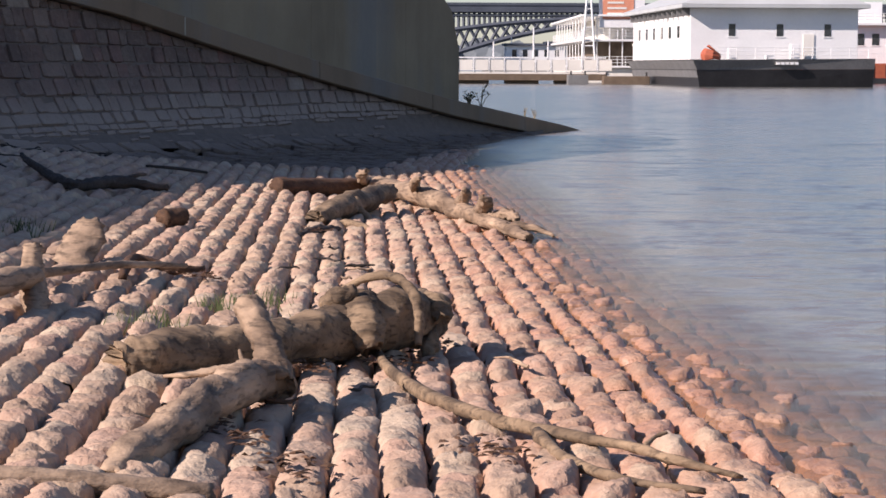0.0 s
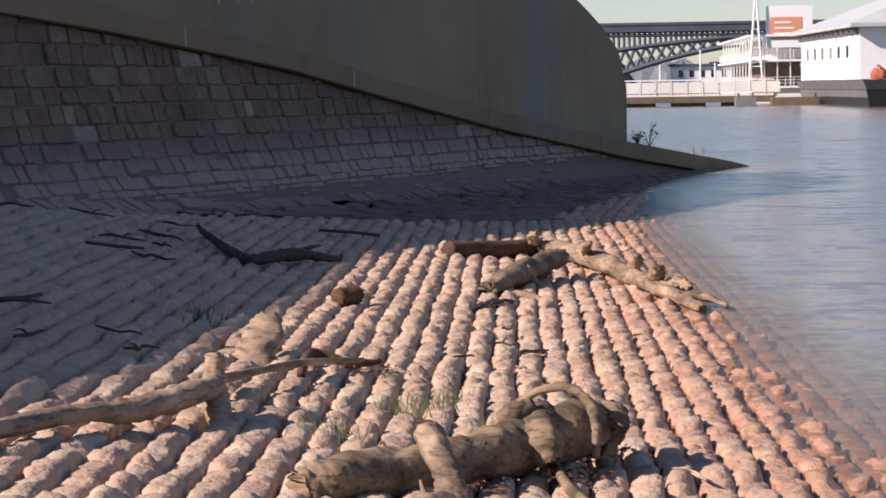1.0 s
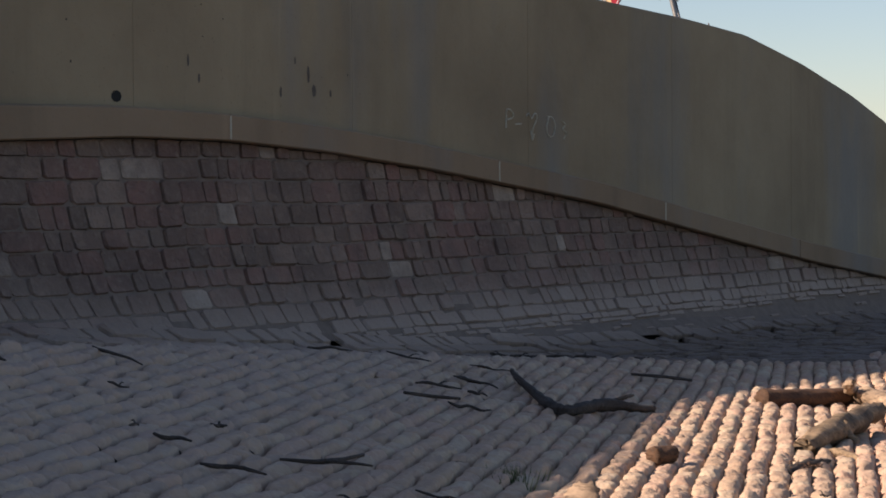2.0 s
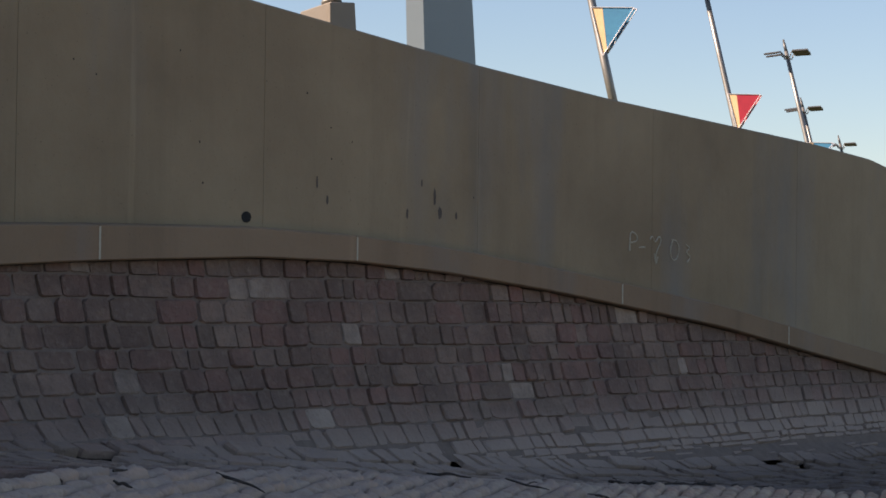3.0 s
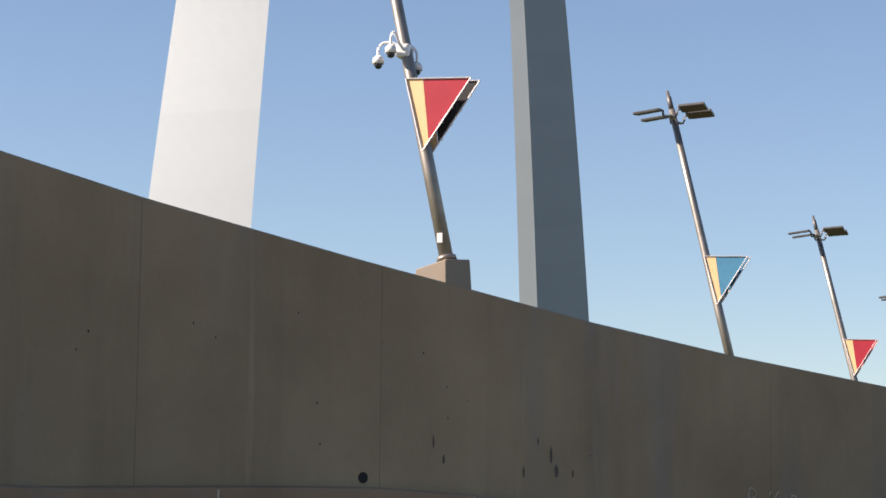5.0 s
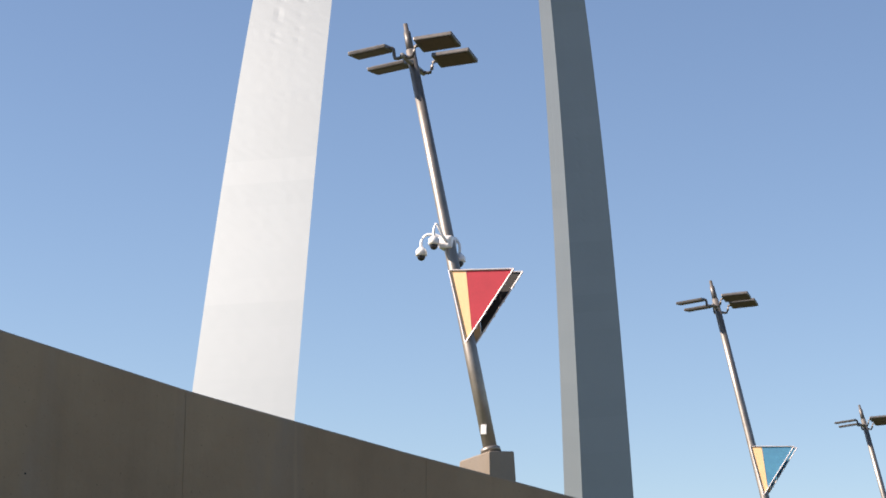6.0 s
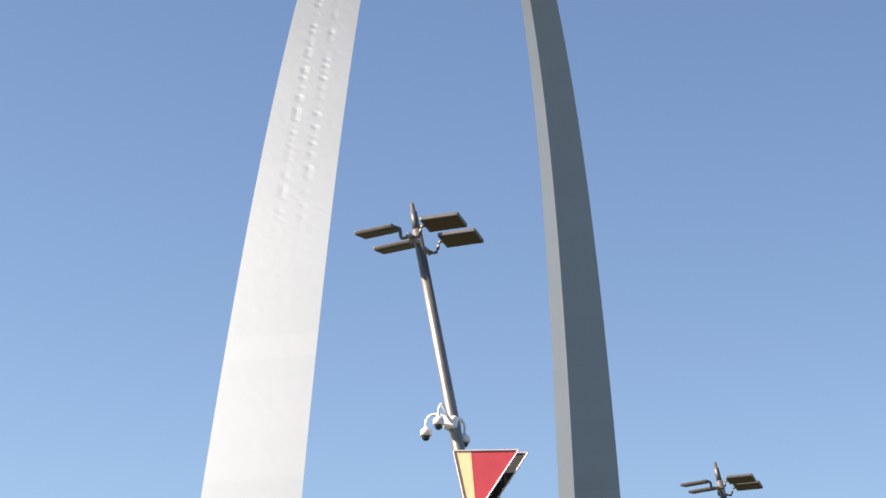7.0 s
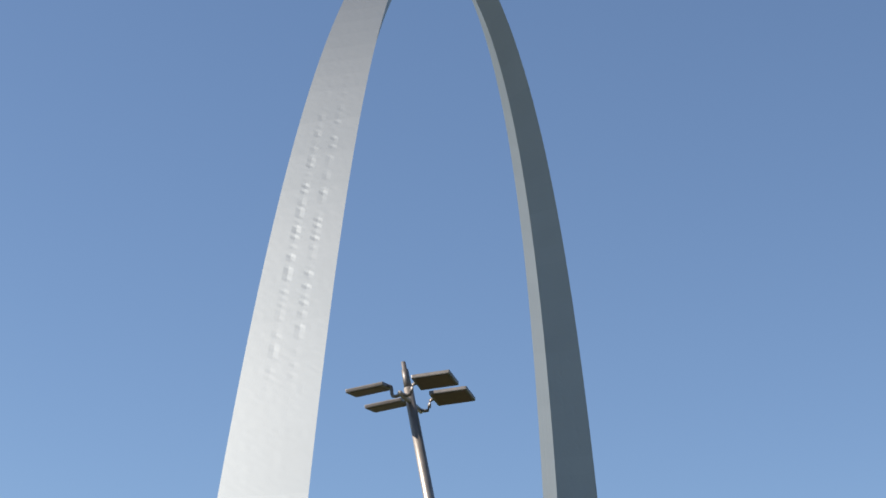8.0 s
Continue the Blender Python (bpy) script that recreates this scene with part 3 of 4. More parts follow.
        for p, q in ((a, b), (b, c), (c, a)):
            rod(bm, p + Vector((0, -.015, 0)), q + Vector((0, -.015, 0)), .016, 6)
        part("pennant_frame", bm, M_RIM, lamp)
        for f in (.2, .4, .6, .8):
            p = b.lerp(c, f)
            bm = bmesh.new()
            rod(bm, p + Vector((0, -.03, 0)), p + Vector((0, .03, 0)), .02, 6)
            part("rivet", bm, M_RIM, lamp)
    if dome:
        at = up(4.95)
        for reach, zz, yy in ((-.50, -.18, -.15), (-.20, -.02, -.3), (.16, -.28, .15)):
            base = at + Vector((0, yy * .5, 0))
            tip = at + Vector((reach, yy, zz))
            bm = bmesh.new()
            tube(bm, (base, base + Vector((reach * .3, yy * .3, .12)), tip + Vector((-reach * .25, 0, .34)), tip + Vector((0, 0, .24)), tip + Vector((0, 0, .06))), (.028, .028, .026, .026, .03), 8)
            arm = part("camera_arm", bm, M_CAMWHITE, lamp, "white gooseneck arm", True)
            bm = bmesh.new()
            tube(bm, (tip + Vector((0, 0, .10)), tip + Vector((0, 0, .04)), tip + Vector((0, 0, -.06))), (.045, .105, .11), 14, fine=1)
            part("camera_housing", bm, M_CAMWHITE, arm, "white dome camera housing", True)
            bm = bmesh.new()
            bmesh.ops.create_uvsphere(bm, u_segments=12, v_segments=8, radius=.08, matrix=Matrix.Translation(tip + Vector((0, 0, -.08))))
            part("camera_dome", bm, M_DOME, arm, "smoked camera dome", True)
        bm = boxes(((-.16, -.16, -.12), (.1, .16, .12)), bevel=.03)
        bmesh.ops.translate(bm, verts=bm.verts, vec=at)
        part("junction_box", bm, M_CAMWHITE, lamp, "white junction box on the pole")
    return lamp


red_lamp = street_lamp(M_RED, "red", True)
red_lamp.matrix_world = pose(-12.01, 36.3, 7.48)
blue_lamp = street_lamp(M_BLUE, "blue", False, .13)
blue_lamp.matrix_world = pose(-11.06, 60.0, 7.05)
red_far = street_lamp(M_RED, "red", False, .25)
red_far.matrix_world = pose(-10.04, 82.4, 6.57)
copy_thing(blue_lamp, pose(-9.05, 103.8, 6.4))
copy_thing(red_far, pose(-10.4, 126.3, 5.7))
copy_thing(blue_lamp, pose(-10.3, 152.4, 5.5))


# ---------------------------------------------------------------- driftwood
def driftwood(name, label, material, limbs, category="driftwood"):
    """limbs: (points, radii, roughness, squash); the first is the trunk, the others are its branches."""
    x, y, _ = limbs[0][0][0]
    ob = None
    holder = thing(name, label, category, (0, 0, 0)) if len(limbs) > 1 else None
    for i, (pts, radii, rough, squash) in enumerate(limbs):
        bm = bmesh.new()
        thick = max(radii) > .05
        tube(bm, pts, radii, 30 if thick else 10, rough, squash, seed=x * 3 + i, fine=10 if thick else 5)
        if holder is None:
            ob = tagged(part(name, bm, material, None, "", True), label, category)
        else:
            ob = part("trunk" if i == 0 else "branch", bm, material, holder, "", True)
    return holder or ob


driftwood("driftwood_log", "thick weathered log with a knotted root end on the stones", M_LOG, [
    ([(-1.46, 10.64, .26), (-1.30, 10.76, .28), (-1.0, 11.05, .285), (-.70, 11.40, .28), (-.42, 11.75, .28), (-.20, 12.02, .31), (-.02, 12.30, .30), (.12, 12.62, .29)], (.10, .125, .125, .13, .145, .165, .17, .13), .36, 1.0),
    ([(-.40, 12.24, .46), (-.24, 12.2, .55), (-.08, 12.1, .56), (.03, 11.98, .47), (.05, 11.92, .35), (.05, 11.88, .2)], (.022, .024, .030, .032, .028, .020), .3, 1.0),
    ([(-.25, 12.05, .40), (-.27, 11.86, .36), (-.24, 11.72, .30), (-.20, 11.66, .21)], (.10, .12, .11, .06), .3, 1.0),
    ([(-.46, 11.95, .42), (-.40, 11.86, .47), (-.30, 11.9, .50)], (.05, .06, .04), .3, 1.0),
    ([(.02, 12.5, .34), (.14, 12.36, .38), (.20, 12.2, .30)], (.09, .08, .04), .55, 1.0),
    ([(.1, 12.5, .3), (.12, 12.25, .2), (.1, 12.1, .1)], (.07, .05, .03), .5, 1.0)])
driftwood("bent_branch", "bleached forked branch leaning over a log", M_PALE, [
    ([(-1.13, 8.05, .18), (-1.08, 8.35, .23), (-.98, 8.72, .26), (-.89, 9.22, .29), (-.78, 9.63, .31), (-.65, 10.02, .29)], (.05, .085, .09, .09, .10, .09), .34, 1.0),
    ([(-.63, 9.90, .26), (-.645, 10.02, .33), (-.67, 10.16, .41), (-.73, 10.32, .49), (-.79, 10.5, .57)], (.095, .085, .068, .066, .072), .34, 1.0),
    ([(-.60, 9.9, .33), (-.72, 9.78, .37), (-.85, 9.72, .37), (-1.0, 9.7, .35), (-1.12, 9.78, .33)], (.05, .036, .030, .026, .012), .4, .7),
    ([(-.76, 9.98, .30), (-.78, 10.02, .36), (-.80, 10.05, .42)], (.02, .016, .006), .3, 1.0)])
driftwood("forked_stick", "long forked grey stick lying towards the water", M_LOG, [
    ([(-.18, 11.91, .16), (-.10, 11.3, .14), (.07, 10.6, .13), (.33, 9.99, .12), (.57, 9.59, .12), (.92, 9.18, .12), (1.13, 8.92, .10), (1.38, 8.77, .06)], (.022, .032, .036, .036, .034, .024, .02, .01), .3, 1.0),
    ([(.57, 9.49, .12), (.66, 8.98, .10), (.86, 8.57, .09), (1.17, 8.37, .08)], (.028, .026, .022, .014), .3, 1.0),
    ([(1.0, 9.1, .12), (1.06, 9.2, .15), (1.12, 9.22, .17)], (.014, .01, .006), .3, 1.0)])
driftwood("upright_stump", "split slab of pale wood standing among the stones", M_PALE, [
    ([(-2.46, 15.26, .10), (-2.43, 15.5, .30), (-2.38, 15.7, .46), (-2.34, 15.82, .60)], (.13, .17, .17, .09), .3, .55)])
driftwood("root_limb", "twisted root with a broken upright limb", M_PALE, [
    ([(-3.3, 10.3, .56), (-2.84, 11.51, .52), (-2.58, 11.93, .48), (-2.37, 12.34, .50), (-2.22, 12.76, .50)], (.07, .065, .085, .10, .07), .35, .8),
    ([(-2.27, 13.0, .66), (-2.27, 12.9, .50), (-2.22, 12.7, .40), (-2.17, 12.5, .27)], (.05, .075, .08, .06), .35, 1.0),
    ([(-2.47, 12.98, .46), (-2.26, 13.77, .43), (-1.96, 14.77, .38), (-1.61, 15.46, .31)], (.028, .03, .028, .018), .3, 1.0)])
driftwood("curled_twig", "curled brown twig on the stones", M_BROWN, [
    ([(-1.99, 14.86, .27), (-1.99, 15.5, .36), (-1.70, 15.56, .27), (-1.5, 15.7, .27)], (.03, .04, .035, .02), .4, 1.0)])
driftwood("cut_log", "short reddish-brown log lying across the paving", M_BROWN, [
    ([(-1.66, 26.75, .24), (-1.18, 27.19, .21), (-.62, 27.78, .19)], (.125, .12, .115), .16, 1.0)])
driftwood("driftwood_tree", "pale splintered trunk reaching down to the water", M_PALE, [
    ([(-.62, 28.3, .20), (-.04, 26.46, .21), (.48, 24.44, .15), (.81, 22.93, .11), (1.18, 21.3, .05)], (.12, .14, .13, .10, .05), .5, .85),
    ([(.75, 23.3, .12), (.80, 22.9, .26), (.78, 22.6, .36)], (.10, .08, .04), .7, 1.0),
    ([(.55, 24.2, .18), (.62, 23.7, .34), (.60, 23.5, .40)], (.06, .05, .02), .7, 1.0),
    ([(.1, 25.8, .25), (.05, 25.4, .38), (.12, 25.2, .44)], (.06, .05, .02), .7, 1.0),
    ([(-.5, 28.0, .22), (-.62, 27.4, .34), (-.55, 27.2, .42)], (.07, .06, .03), .7, 1.0),
    ([(1.0, 22.0, .1), (1.25, 21.8, .12), (1.45, 21.5, .05)], (.05, .035, .015), .6, 1.0),
    ([(.85, 22.8, .12), (1.02, 22.6, .2), (1.12, 22.3, .16)], (.07, .06, .03), .6, 1.0)])
driftwood("drift_pile", "dark gnarled branch piece beside a pale trunk", M_LOG, [
    ([(-.98, 22.3, .16), (-.65, 23.47, .24), (-.23, 24.97, .30)], (.09, .15, .09), .5, 1.0),
    ([(-.9, 22.5, .1), (-.6, 22.2, .12), (-.4, 22.0, .08)], (.05, .045, .03), .5, 1.0),
    ([(-.6, 23.4, .3), (-.5, 23.3, .16), (-.42, 23.2, .06)], (.05, .05, .03), .5, 1.0)])
driftwood("drift_stick", "dark stick on the sunlit stones", M_DARKWOOD, [
    ([(-1.1, 20.45, .12), (-.91, 20.95, .15), (-.71, 21.45, .13)], (.05, .055, .03), .5, .8)])
driftwood("wood_block", "small orange-brown block of wood", M_BROWN, [
    ([(-2.28, 19.85, .34), (-2.12, 20.05, .34)], (.10, .095), .25, .9)])
driftwood("crooked_branch", "dark crooked branch on the shaded stones", M_DARKWOOD, [
    ([(-4.5, 25.0, .72), (-4.32, 24.43, .66), (-3.73, 22.79, .54), (-3.46, 22.42, .50), (-3.15, 23.07, .50), (-2.65, 23.54, .41)], (.02, .035, .055, .06, .07, .03), .4, 1.0),
    ([(-3.15, 23.07, .5), (-2.95, 23.4, .56), (-2.9, 23.7, .55)], (.03, .025, .012), .4, 1.0)])
driftwood("straight_stick", "thin dark stick lying in the shade", M_DARKWOOD, [([(-3.39, 27.68, .46), (-3.0, 27.8, .42), (-2.63, 27.98, .36)], (.018, .022, .018), .2, 1.0)])
driftwood("straight_stick", "thin dark stick lying in the shade", M_DARKWOOD, [([(-4.89, 20.93, .81), (-4.66, 21.2, .75), (-4.43, 21.49, .70)], (.016, .02, .014), .2, 1.0)])
driftwood("forked_twig", "dark forked twig on the shaded stones", M_DARKWOOD, [
    ([(-4.66, 15.6, .78), (-4.37, 15.84, .74), (-4.22, 16.47, .72)], (.012, .022, .012), .3, 1.0),
    ([(-4.37, 15.84, .74), (-4.2, 15.8, .74), (-4.02, 15.95, .70)], (.014, .014, .008), .3, 1.0)])
driftwood("bleached_plank", "bleached split timber lying on the stones", M_PALE, [
    ([(-1.75, 7.6, .30), (-1.18, 7.71, .24), (-.72, 7.8, .18)], (.06, .065, .05), .25, .7)])


def litter_twig(seed, x, y, length, turn, material, label, radius=.012):
    rr = random.Random(seed)
    bm = bmesh.new()
    pts = [Vector((length * (i / 4 - .5), rr.uniform(-.1, .1) * length, .02 + rr.uniform(0, .03))) for i in range(5)]
    turned = Matrix.Rotation(radians(turn), 3, "Z")
    pts = [turned @ p for p in pts]
    pts = [p + Vector((0, 0, land(x + p.x, y + p.y) - land(x, y))) for p in pts]
    tube(bm, pts, (radius * .7, radius * 1.3, radius * 1.2, radius, radius * .5), 6, .3, 1.0, seed, 3)
    if seed % 3 == 0:
        tube(bm, (pts[2], pts[2] + turned @ Vector((length * .12, length * .16, .03)), pts[2] + turned @ Vector((length * .2, length * .3, .02))), (radius, radius * .7, radius * .3), 6, .3, 1.0, seed, 3)
    ob = tagged(part("twig", bm, material, None, "", True), label, "twig", group="twigs strewn over the levee")
    ob.location = (x, y, land(x, y) + .045)
    return ob


strewn = random.Random(77)
for i in range(34):
    yy = strewn.uniform(14, 32)
    xx = strewn.uniform(table(TOE, yy) - .3, -2.4 - .2 * (yy - 14))
    litter_twig(300 + i, xx, yy, strewn.uniform(.15, .6), strewn.choice((-20, 5, 15, 30, 70)) + strewn.uniform(-15, 15), M_DARKWOOD, "small dark wet twig lying on shaded stones", strewn.uniform(.008, .015))
for i in range(16):
    yy = strewn.uniform(8.3, 19)
    xx = strewn.uniform(-1.7, .7)
    litter_twig(400 + i, xx, yy, strewn.uniform(.10, .32), strewn.uniform(0, 180), strewn.choice((M_PALE, M_BROWN, M_DARKWOOD)), "small dry twig caught between sunlit stones", strewn.uniform(.006, .012))


def chip_heap(x, y, count, seed):
    """Bark chips and dead leaves washed into one spot."""
    rr = random.Random(seed)
    verts, faces = [], []
    for i in range(count):
        px, py = x + rr.gauss(0, .10), y + rr.gauss(0, .16)
        c = Vector((px, py, land(px, py) + .05 + rr.uniform(0, .03)))
        m = Matrix.Rotation(rr.uniform(0, 6.28), 3, "Z") @ Matrix.Rotation(rr.uniform(-.6, .6), 3, "X")
        l, w, k = rr.uniform(.015, .05), rr.uniform(.008, .02), len(verts)
        verts += [tuple(c + m @ Vector(q)) for q in ((-l, 0, 0), (-.2 * l, -w, .004), (l, 0, 0), (-.1 * l, w, .006), (0, 0, .012))]
        faces += [(k, k + 1, k + 4), (k + 1, k + 2, k + 4), (k + 2, k + 3, k + 4), (k + 3, k, k + 4)]
    tagged(from_lists("bark_litter", verts, faces, M_BROWN), "brown bark chips and dead leaves between stones", "litter", kind="stuff")


for i, (px, py) in enumerate(((-.75, 8.9), (-.5, 8.35), (-.55, 11.2), (-.05, 11.7), (.35, 9.1), (.05, 12.6), (-1.5, 15.3), (-.9, 20.8))):
    chip_heap(px, py, 45, 50 + i)


# ---------------------------------------------------------------- weeds
def weed(place, height, leaves, seed, label, leafy=True):
    rr = random.Random(seed)
    ob = thing("weed", label, "plant", place)
    bm = bmesh.new()
    lf = bmesh.new()
    for i in range(leaves):
        a, h = rr.uniform(0, 6.28), height * rr.uniform(.4, 1)
        tip = Vector((math.cos(a), math.sin(a), 0)) * height * rr.uniform(.1, .5) + Vector((0, 0, h))
        tube(bm, (Vector((0, 0, -.05)), tip * .5 + Vector((0, 0, .1 * h)), tip), (.012, .009, .004), 4, fine=2)
        for k in range(5 if leafy else 2):
            p = tip * rr.uniform(.35, 1)
            d = Vector((rr.uniform(-1, 1), rr.uniform(-1, 1), rr.uniform(-.3, .8))).normalized() * height * .22
            s = d.cross(Vector((0, 0, 1))).normalized() * height * .08
            vs = [lf.verts.new(q) for q in (p, p + d * .5 + s, p + d, p + d * .5 - s)]
            lf.faces.new(vs)
    part("stems", bm, M_STEM, ob)
    part("leaves", lf, M_LEAF if leafy else M_STEM, ob)
    return ob


weed((1.45, 52.75, .83), .36, 12, 1, "small leafy green shrub at the end of the wall")
weed((1.75, 53.4, .76), .62, 5, 2, "tall dry weed on the ledge", False)
weed((3.3, 57.0, .36), .3, 5, 3, "dry weed growing on the ledge", False)
weed((3.0, 56.4, .42), .3, 4, 4, "dry weed growing on the ledge", False)


def grass_tuft(place, seed):
    rr = random.Random(seed)
    verts, faces = [], []
    for i in range(60):
        bx, by = rr.gauss(0, .12), rr.gauss(0, .2)
        h, a = rr.uniform(.04, .11), rr.uniform(0, 6.28)
        w = .006
        t = Vector((bx + .05 * math.cos(a), by + .05 * math.sin(a), h))
        k = len(verts)
        verts += [(bx - w, by, -.05), (bx + w, by, -.05), tuple(t)]
        faces.append((k, k + 1, k + 2))
    ob = tagged(from_lists("grass_tuft", verts, faces, M_GRASS), "sparse tuft of grass between the stones", "grass", kind="stuff")
    ob.location = place


for i, (x, y) in enumerate(((-1.2, 13.9), (-1.0, 14.3), (-.55, 13.4), (-3.2, 17.5), (-1.55, 12.6))):
    grass_tuft((x, y, land(x, y) + .03), i)


# ---------------------------------------------------------------- boats, pier and bridge up the river
def windowed(parent, name, lo, hi, face, count, zlo, zhi, width, material=M_GLASS):
    """Framed windows on one side of a cabin: face 's' looks to -y, 'w' to -x."""
    for i in range(count):
        f = (i + .5) / count
        if face == "s":
            c = lo[0] + (hi[0] - lo[0]) * f
            a, b = (c - width / 2, lo[1] - .03, zlo), (c + width / 2, lo[1] + .05, zhi)
            fa, fb = (c - width / 2 - .1, lo[1] - .06, zlo - .1), (c + width / 2 + .1, lo[1] + .02, zhi + .1)
        else:
            c = lo[1] + (hi[1] - lo[1]) * f
            a, b = (lo[0] - .03, c - width / 2, zlo), (lo[0] + .05, c + width / 2, zhi)
            fa, fb = (lo[0] - .02, c - width / 2 - .1, zlo - .1), (lo[0] + .02, c + width / 2 + .1, zhi + .1)
        w = part(name, boxes((a, b)), material, parent)
        part("window_sill", boxes((fa, (fb[0], fb[1], fa[2] + .1))), M_WHITE, w)
        part("window_head", boxes(((fa[0], fa[1], fb[2] - .1), fb)), M_WHITE, w)


def railing(parent, a, b, z, height, gap, material, radius=.04):
    a, b = Vector(a), Vector(b)
    n = max(2, int((b - a).length / gap))
    for i in range(n + 1):
        p = a.lerp(b, i / n)
        bm = bmesh.new()
        rod(bm, (p.x, p.y, z), (p.x, p.y, z + height), radius, 5)
        part("post", bm, material, parent)
    for k in (.35, .68, 1.0):
        bm = bmesh.new()
        rod(bm, (a.x, a.y, z + height * k), (b.x, b.y, z + height * k), radius * .8, 5)
        part("rail", bm, material, parent)


def moored_barge():
    """Long white deck-house on a black and grey hull; local x across, y along, origin at the near corner."""
    ob = thing("moored_boat", "white moored barge with a deck house on a black hull", "boat", (25.7, 190.6, 0), turn=2.7)
    bm = bmesh.new()
    prof = [(0, 0, -.8), (15.6, .8, -.8), (15.6, 40, -.8), (0, 38, -.8)]
    top = [(-.9, -1.1, 2.35), (15.6, -.2, 2.55), (15.6, 40, 2.4), (-.9, 38, 2.35)]
    mid = [(-.45, -.55, 1.5), (15.6, .1, 1.6), (15.6, 40, 1.5), (-.45, 38, 1.5)]
    lo, up_ = [bm.verts.new(p) for p in prof], [bm.verts.new(p) for p in mid]
    for i in range(4):
        bm.faces.new((lo[i], lo[(i + 1) % 4], up_[(i + 1) % 4], up_[i]))
    bm.faces.new(up_)
    part("hull", bm, M_HULL, ob, "black painted lower hull")
    bm = bmesh.new()
    lo, up_ = [bm.verts.new((x, y, z + .004)) for x, y, z in mid], [bm.verts.new(p) for p in top]
    for i in range(4):
        bm.faces.new((lo[i], lo[(i + 1) % 4], up_[(i + 1) % 4], up_[i]))
    bm.faces.new(up_)
    part("bulwark", bm, M_GREYHULL, ob, "grey painted upper hull")
    bm = bmesh.new()
    bm.faces.new([bm.verts.new(p) for p in ((-.02, 0, -.2), (-.5, -.5, 1.45), (-.5, 37.5, 1.45), (-.06, 37.5, -.2))])
    part("side_plating", bm, M_GREYHULL, ob, "grey side plating")
    house = part("deck_house", boxes(((-.6, 2.2, 2.4), (14.6, 36, 7.0)), bevel=.05), M_WHITE, ob, "white panelled deck house")
    for i in range(9):
        part("wall_rib", boxes(((-.68, 3.2 + i * 3.6, 2.5), (-.58, 3.35 + i * 3.6, 6.9))), M_CREAM, house)
    windowed(house, "window", (1, 2.2, 0), (14, 30, 0), "s", 3, 4.5, 5.6, .6)
    windowed(house, "side_window", (-.6, 6, 0), (0, 34, 0), "w", 6, 4.4, 5.5, 1.2)
    part("door", boxes(((9.6, 2.12, 2.5), (10.6, 2.25, 4.7))), M_CREAM, house)
    part("eave", boxes(((-1.6, 1.0, 7.0), (15.4, 37, 7.35)), bevel=.04), M_ROOF, ob, "grey overhanging eave")
    bm = bmesh.new()
    e = [bm.verts.new(p) for p in ((-1.6, 1.0, 7.354), (15.4, 1.0, 7.354), (15.4, 37, 7.354), (-1.6, 37, 7.354))]
    r = [bm.verts.new(p) for p in ((6.9, 7, 10.6), (6.9, 31, 10.6))]
    for f in ((e[0], e[1], r[0]), (e[1], e[2], r[1], r[0]), (e[2], e[3], r[1]), (e[3], e[0], r[0], r[1])):
        bm.faces.new(f)
    part("roof", bm, M_ROOF, ob, "pale grey hipped roof")
    for i in range(12):
        part("eave_bracket", boxes(((-1.3, 2.6 + i * 2.8, 6.3), (-.6, 2.75 + i * 2.8, 7.0))), M_GREYHULL, ob)
    bm = bmesh.new()
    tube(bm, ((.9, .1, 2.4), (.9, .1, 2.75), (1.0, .1, 3.2), (1.1, .1, 3.35)), (.85, .95, .7, .45), 8, .15)
    part("rusty_winch", bm, M_RUST, ob, "rust-red winch on the bow")
    for i in range(5):
        part("name_bar", boxes(((6.6 + i * .42, -.80 + .03 * i, 1.98), (6.9 + i * .42, -.40, 2.2))), M_WHITE, ob)
    railing(ob, (1.5, .1, 0), (15.2, .6, 0), 2.5, 1.0, 1.7, M_WHITE)
    for x, h in ((2.6, 3.4), (6, 2.8), (8.2, 3.8)):
        part("deck_box", boxes(((x, .7, 2.45), (x + .8, 1.5, h)), bevel=.05), M_WHITE, ob)
    return ob


